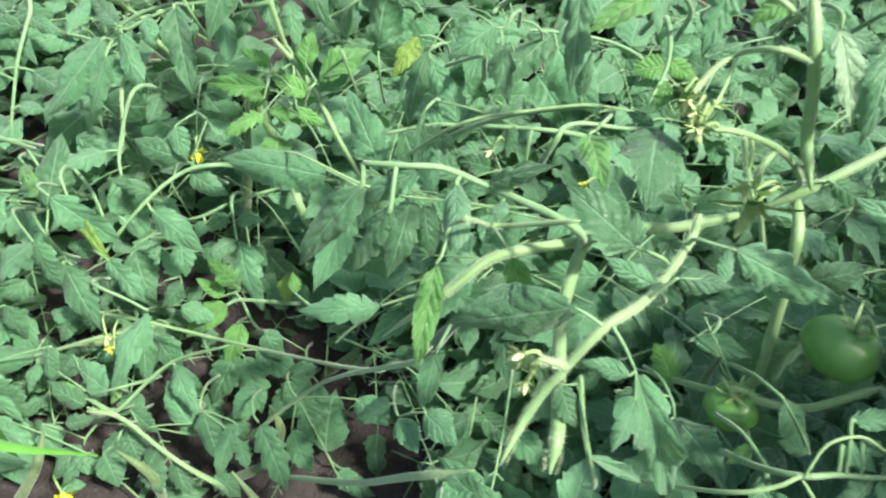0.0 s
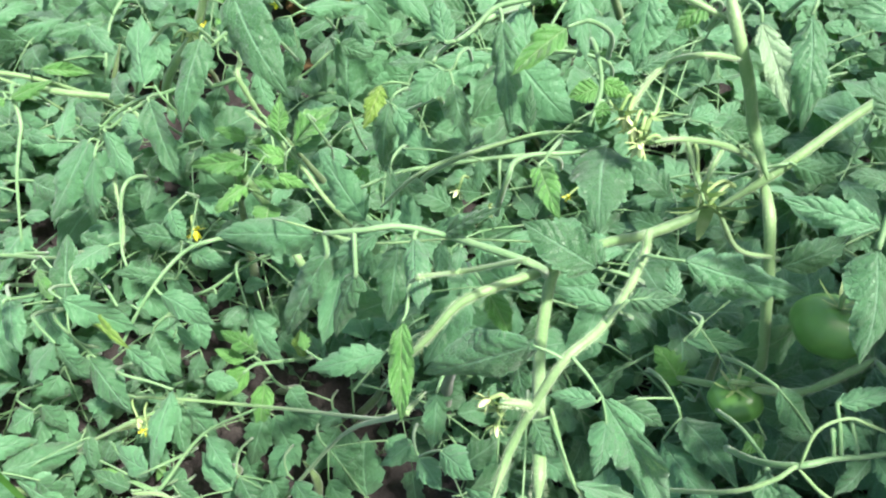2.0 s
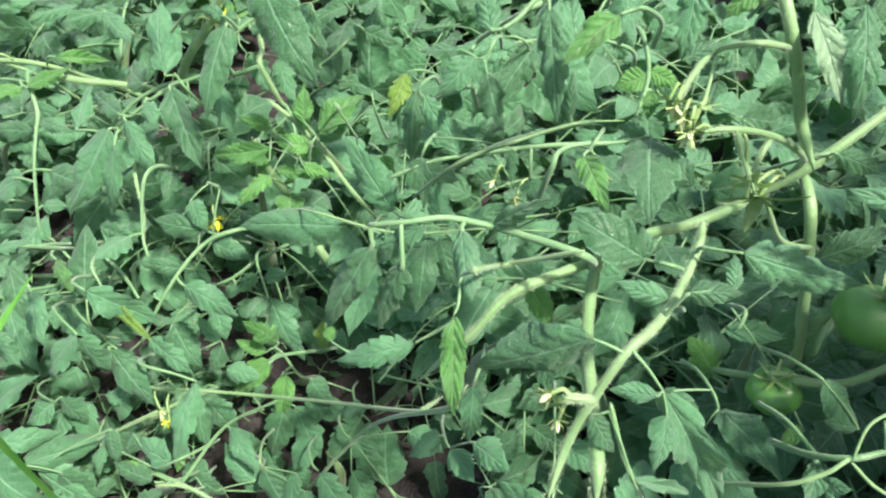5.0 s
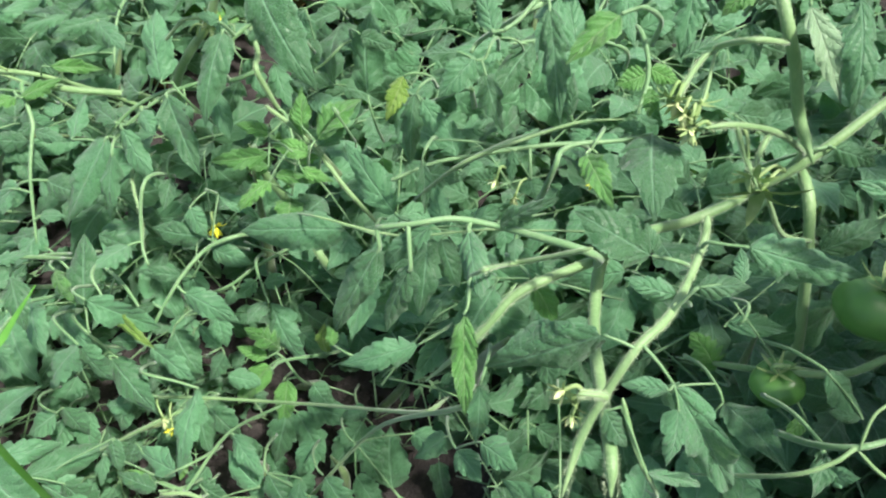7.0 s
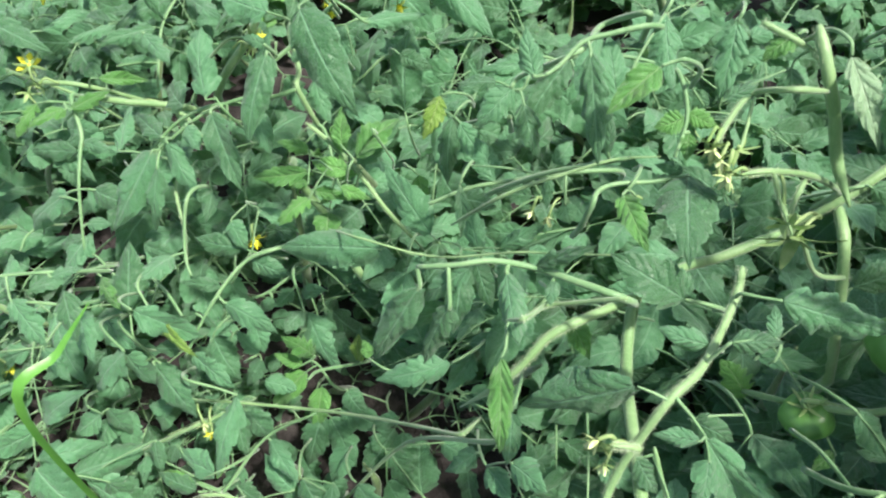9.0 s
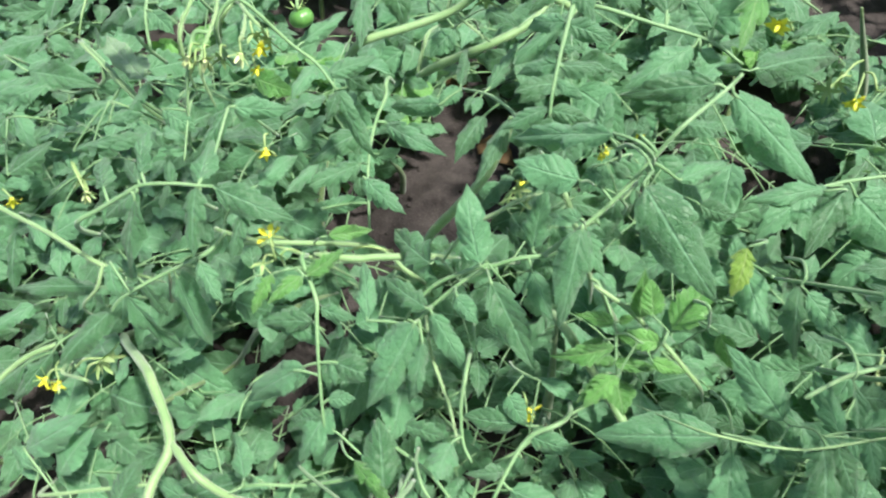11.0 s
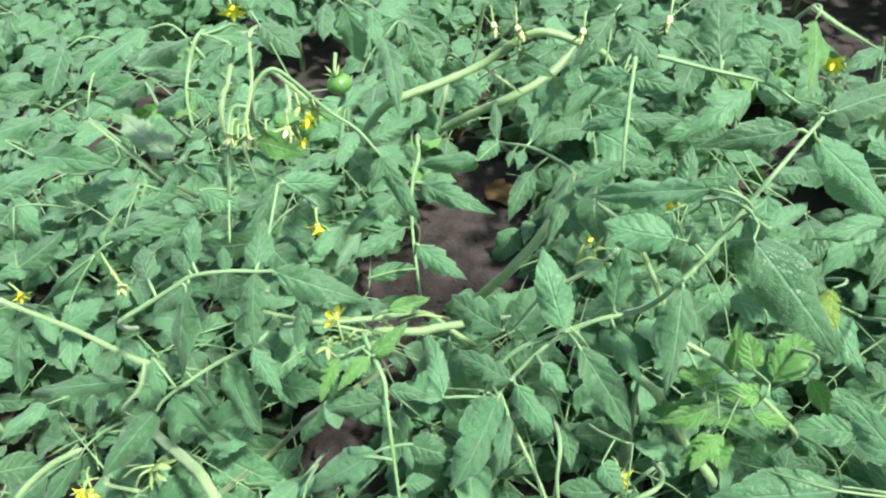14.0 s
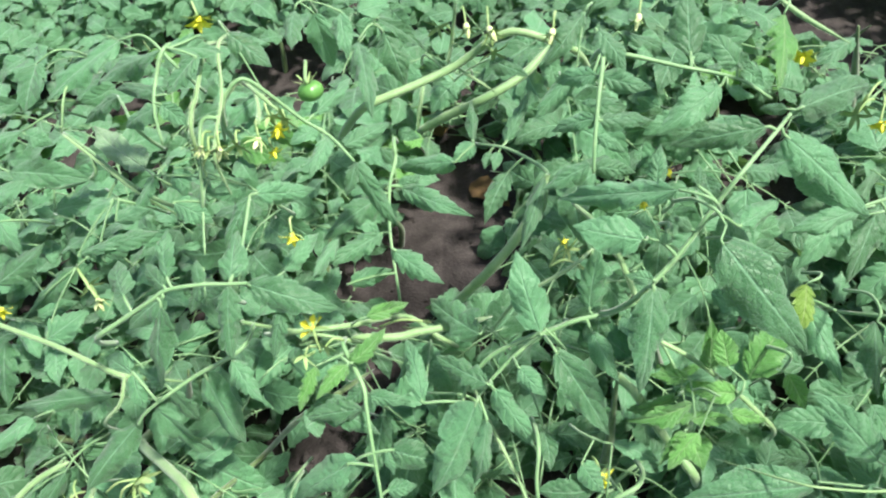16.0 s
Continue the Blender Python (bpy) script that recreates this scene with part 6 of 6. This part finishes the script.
# ---- the foliage below ----
HEIGHTS = (
    (0.06, 0.30, 0.24), (0.15, 0.40, 0.24), (0.25, 0.35, 0.12), (-0.05, 0.42, 0.10), (-0.15, 0.45, 0.02), (-0.28, 0.45, 0.02),
    (-0.20, 0.60, 0.10), (-0.05, 0.65, 0.10), (-0.30, 0.60, 0.08), (-0.45, 0.62, 0.13), (-0.60, 0.66, 0.12), (-0.70, 0.80, 0.18),
    (-0.50, 0.80, 0.22), (-0.35, 0.72, 0.06), (-0.28, 0.85, 0.10), (-0.10, 0.80, 0.18), (0.05, 0.75, 0.12), (-0.50, 1.05, 0.20), (-0.10, 1.05, 0.22),
)


def top(x, y):
    """How high the lower foliage grows."""
    w = [(1 / ((x - a) ** 2 + (y - b) ** 2 + 0.002), h) for a, b, h in HEIGHTS]
    return 0.70 * sum(p * h for p, h in w) / sum(p for p, h in w)


# x, y, radius and slopes of columns cleared to fit the camera's view
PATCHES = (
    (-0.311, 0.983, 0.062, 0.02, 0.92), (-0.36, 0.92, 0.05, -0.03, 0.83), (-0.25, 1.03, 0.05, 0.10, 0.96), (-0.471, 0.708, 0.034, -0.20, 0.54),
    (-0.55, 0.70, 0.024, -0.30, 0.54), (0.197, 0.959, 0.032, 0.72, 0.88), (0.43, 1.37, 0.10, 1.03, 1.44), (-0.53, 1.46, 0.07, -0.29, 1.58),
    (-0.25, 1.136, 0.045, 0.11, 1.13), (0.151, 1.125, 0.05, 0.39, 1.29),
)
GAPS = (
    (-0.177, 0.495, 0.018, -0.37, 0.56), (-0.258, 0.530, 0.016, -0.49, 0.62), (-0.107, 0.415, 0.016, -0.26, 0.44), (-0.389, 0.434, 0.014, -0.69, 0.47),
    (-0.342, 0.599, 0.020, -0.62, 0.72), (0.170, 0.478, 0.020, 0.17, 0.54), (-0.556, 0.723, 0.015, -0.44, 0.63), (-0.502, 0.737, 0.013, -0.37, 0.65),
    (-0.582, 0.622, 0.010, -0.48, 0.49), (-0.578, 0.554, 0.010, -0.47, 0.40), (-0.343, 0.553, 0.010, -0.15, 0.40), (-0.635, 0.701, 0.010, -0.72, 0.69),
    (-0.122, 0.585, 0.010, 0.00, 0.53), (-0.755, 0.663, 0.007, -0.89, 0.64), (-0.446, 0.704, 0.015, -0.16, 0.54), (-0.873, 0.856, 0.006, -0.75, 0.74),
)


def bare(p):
    """Soil left open between the plants, cleared along slanted columns that follow the camera's line of sight."""
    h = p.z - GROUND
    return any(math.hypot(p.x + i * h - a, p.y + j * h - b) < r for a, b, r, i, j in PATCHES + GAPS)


CROWN = [q for f in LEAVES for b, t, w in f[3] for q in (b, b.lerp(t, 0.35), b.lerp(t, 0.7), t)]


def clear_of_crown(p, clear=0.016, reach=0.042):
    """True behind the upper leaves from the camera's side, where the lower foliage has its place; False where it would
    cover them in view.
    """
    for q in CROWN:
        d = p - q
        if d.length < 0.25:
            h = d.dot(TO_CAMERA)
            if h > -clear and (d - TO_CAMERA * h).length < reach:
                return False
    return True


def low_leaf(owner, base, heading, long, rng, full=True):
    """A compound leaf with three or four pairs of leaflets."""
    way = Vector((math.cos(heading), math.sin(heading), rng.uniform(-0.1, 0.35)))
    line = smooth_line([base, base + way * long * 0.5 + Vector((0, 0, 0.01)), base + way * long * 0.95 - Vector((0, 0, long * rng.uniform(0.1, 0.35)))], 4)
    if any(bare(q) for q in line) or not all(clear_of_crown(q, 0.01, 0.03) for q in line[::3]):
        return False
    verts, faces = [], []
    tube(line, [(0.0011 - 0.0005 * i / len(line)) * min(1.0, 0.3 + long * 5) for i in range(len(line))], 5, verts, faces)
    spots = []
    across = Vector((-math.sin(heading), math.cos(heading), 0))
    for i in ((3, 5, 7) if full else (4, 7)):
        for s in (-1, 1):
            size = long * rng.uniform(0.26, 0.40) * (1.1 if i == 5 else 0.85)
            out = (across * s + way * rng.uniform(0.3, 0.8) + Vector((0, 0, rng.uniform(-0.7, 0.1)))).normalized()
            start = line[i] + out * 0.008
            spots.append((start, start + out * size, size * rng.uniform(0.50, 0.68)))
            tube([line[i], start], [0.0006, 0.0006], 4, verts, faces)
    end = (line[-1] - line[-2]).normalized()
    spots.append((line[-1], line[-1] + (end + Vector((0, 0, -0.3))).normalized() * long * 0.42, long * 0.24))
    spots = [(b, t, w) for b, t, w in spots if not bare(t) and clear_of_crown(t) and clear_of_crown(b.lerp(t, 0.4))]
    if len(spots) < 3:
        return False
    stalk = under(new("leaf", mesh_of("leaf_stalk", verts, faces, RACHIS)), owner)
    kinds = SMALL_FRESH if rng.random() < 0.05 and base.x < 0.12 else SMALL
    for b, t, w in spots:
        ob = new("leaflet", rng.choice(kinds))
        ob.parent = stalk
        ob.matrix_basis = blade_pose(b, t, w, rng, 48)
    return True


def low_plant(x, y, count, seed, label):
    rng = random.Random(seed)
    owner = plant(x, y, label)
    height = max(0.05, top(x, y))
    tip = Vector((x + rng.uniform(-0.06, 0.06), y + rng.uniform(-0.06, 0.06), GROUND + height * 0.8))
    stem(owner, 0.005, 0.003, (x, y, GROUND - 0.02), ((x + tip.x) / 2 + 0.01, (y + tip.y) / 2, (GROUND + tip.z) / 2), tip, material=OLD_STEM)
    for k in range(count):
        for attempt in range(6):
            bx, by = x + rng.uniform(-0.15, 0.15), y + rng.uniform(-0.15, 0.15)
            floor = soil_height(bx, by) + 0.015
            z = floor + (top(bx, by) - floor) * rng.random() ** 0.85
            base = Vector((bx, by, z))
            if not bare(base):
                break
        for attempt in range(9):
            if low_leaf(owner, base, rng.uniform(0, math.tau), rng.uniform(0.13, 0.20) * (0.8 if y < 0.5 and x < 0.05 else 1.0) * 0.9 ** attempt, rng):
                break
            base.z = floor + (base.z - floor) * 0.75


def far_plant(x, y, count, seed, tall=0.12):
    """A filler plant at the edge of the bed, its foliage in one mesh; the tall ones are added for their shade."""
    rng = random.Random(seed)
    owner = plant(x, y, "dense leafy filler tomato plant at the edge of the bed")
    height = max(tall, top(x, y))
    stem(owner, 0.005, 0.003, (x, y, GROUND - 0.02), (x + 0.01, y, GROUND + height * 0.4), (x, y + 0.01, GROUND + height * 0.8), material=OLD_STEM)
    sources = []
    for me in SMALL:
        co = np.empty(len(me.vertices) * 3, dtype=np.float32)
        me.vertices.foreach_get("co", co)
        n = 5
        uv = [(0.5 + 0.5 * (k % n - 2) / 2, (k // n) / (len(me.vertices) // n - 1)) for k in range(len(me.vertices))]
        sources.append((np.c_[co.reshape(-1, 3), np.ones(len(me.vertices))], [tuple(p.vertices) for p in me.polygons], uv))
    verts, faces, uvs = [], [], []
    for k in range(count):
        heading, long = rng.uniform(0, math.tau), rng.uniform(0.10, 0.17)
        base = Vector((x + rng.uniform(-0.14, 0.14), y + rng.uniform(-0.14, 0.14), GROUND + 0.03 + height * rng.random() ** 0.6))
        way = Vector((math.cos(heading), math.sin(heading), rng.uniform(-0.3, 0.2)))
        across = Vector((-math.sin(heading), math.cos(heading), 0))
        for s, d in ((-1, 0.3), (1, 0.3), (-1, 0.6), (1, 0.6), (-1, 0.85), (1, 0.85), (0, 1.0)):
            b = base + way * long * d
            out = (across * s + way * (0.5 if s else 1) + Vector((0, 0, rng.uniform(-0.6, 0.1)))).normalized()
            size = long * rng.uniform(0.30, 0.42)
            if bare(b) or bare(b + out * size) or not clear_of_crown(b + out * size * 0.6):
                continue
            m = np.array(blade_pose(b, b + out * size, size * rng.uniform(0.5, 0.68), rng, 48))
            co, polygons, uv = rng.choice(sources)
            first = len(verts)
            verts += [tuple(q) for q in (co @ m.T)[:, :3]]
            faces += [tuple(first + i for i in p) for p in polygons]
            uvs += uv
    ob = under(new("foliage", mesh_of("foliage", verts, faces, LEAF[0], True, uvs)), owner)
    tagged(ob, kind="stuff")


seed = 0
for i in range(-6, 5):
    for j in range(0, 9):
        seed += 1
        x, y = -0.12 + i * 0.22 + 0.03 * math.sin(seed * 2.1), 0.16 + j * 0.21 + 0.03 * math.cos(seed * 1.3)
        if -0.85 < x < 0.45 and 0.1 < y < 1.3:
            low_plant(x, y, 19, seed, "low leafy green tomato plant in the soil bed")
        else:
            far_plant(x, y, 16, seed)
for x, y in ((0.30, 0.55), (0.42, 0.48), (0.36, 0.70), (0.20, 0.62), (0.30, 0.30)):
    seed += 1
    low_plant(x, y, 18, seed, "low leafy green tomato plant in the soil bed")

for k in range(12):
    seed += 1
    x, y = -0.40 + 0.10 * (k % 4) + 0.02 * math.sin(seed), 0.30 + 0.09 * (k // 4) + 0.02 * math.cos(seed * 3)
    low_plant(x, y, 10, seed, "low leafy green tomato plant in the soil bed")

# taller plants added out of view to shade the right side of the bed
for x, y in ((0.48, 0.08), (0.46, 0.24), (0.47, 0.40), (0.62, 0.16), (0.62, 0.34), (0.50, -0.10)):
    seed += 1
    far_plant(x, y, 40, seed, 0.54)

# ---- clods and litter on the soil ----
rng = random.Random(5)
verts, faces = [], []
for k in range(420):
    x, y = rng.uniform(-0.75, 0.35), rng.uniform(0.35, 1.35)
    r = 0.002 + 0.008 * rng.random() ** 3
    first = len(verts)
    spin = Euler((rng.uniform(0, 6), rng.uniform(0, 6), rng.uniform(0, 6))).to_matrix()
    for c in ((1, 0, 0), (-1, 0, 0), (0, 1, 0), (0, -1, 0), (0, 0, 1), (0, 0, -1)):
        verts.append(Vector((x, y, soil_height(x, y) + r * 0.3)) + spin @ Vector(c) * r * rng.uniform(0.6, 1.3))
    faces += [(first + a, first + b, first + c) for a, b, c in ((0, 2, 4), (2, 1, 4), (1, 3, 4), (3, 0, 4), (2, 0, 5), (1, 2, 5), (3, 1, 5), (0, 3, 5))]
tagged(new("soil_clods", mesh_of("soil_clods", verts, faces, SOIL, False)), "small loose crumbs and clods of dark soil", "soil clods", kind="stuff")
dead = blade_mesh("dead_leaf", 77, DRY, 5, 0.2, 0.2, 0.5, 24, 2)
for k in range(9):
    x, y = ((-0.282, 1.177), (-0.254, 1.08))[k] if k < 2 else (rng.uniform(-0.6, 0.2), rng.uniform(0.6, 1.15))
    size = 0.075 if k < 2 else 0.036
    ob = new("dead_leaf", dead)
    ob.matrix_world = Matrix.Translation((x, y, soil_height(x, y) + 0.004)) @ Euler((rng.uniform(-0.2, 0.2), rng.uniform(-0.2, 0.2), rng.uniform(0, 6))).to_matrix().to_4x4() @ Matrix.Diagonal((size * 0.6, size, size * 0.6, 1))
    tagged(ob, "curled dry brown dead leaf lying on soil", "dead leaf", "dead leaves on the soil")

# ---- grass between the plants ----
def grass_blade(*points):
    line = smooth_line(points, 6)
    n, verts, faces = len(line), [], []
    for i, q in enumerate(line):
        way = (line[min(i + 1, n - 1)] - line[max(i - 1, 0)]).normalized()
        across = way.cross(TO_CAMERA).normalized() * 0.0042 * min(1.0, 0.1 + (n - 1 - i) / (n * 0.6))
        verts += [q - across, q + TO_CAMERA * 0.0008 * -1, q + across]
    for i in range(n - 1):
        for j in range(2):
            a = i * 3 + j
            faces.append((a, a + 1, a + 4, a + 3))
    tagged(new("grass_blade", mesh_of("grass_blade", verts, faces, GRASS)), "long bright green grass blade among the leaves", "grass blade", "grass blades")


grass_blade((-0.319, 0.317, -0.050), (-0.310, 0.331, 0.203), (-0.287, 0.364, 0.229), (-0.266, 0.390, 0.250))
grass_blade((-0.332, 0.280, -0.050), (-0.309, 0.282, 0.068), (-0.250, 0.289, 0.072), (-0.206, 0.293, 0.075))
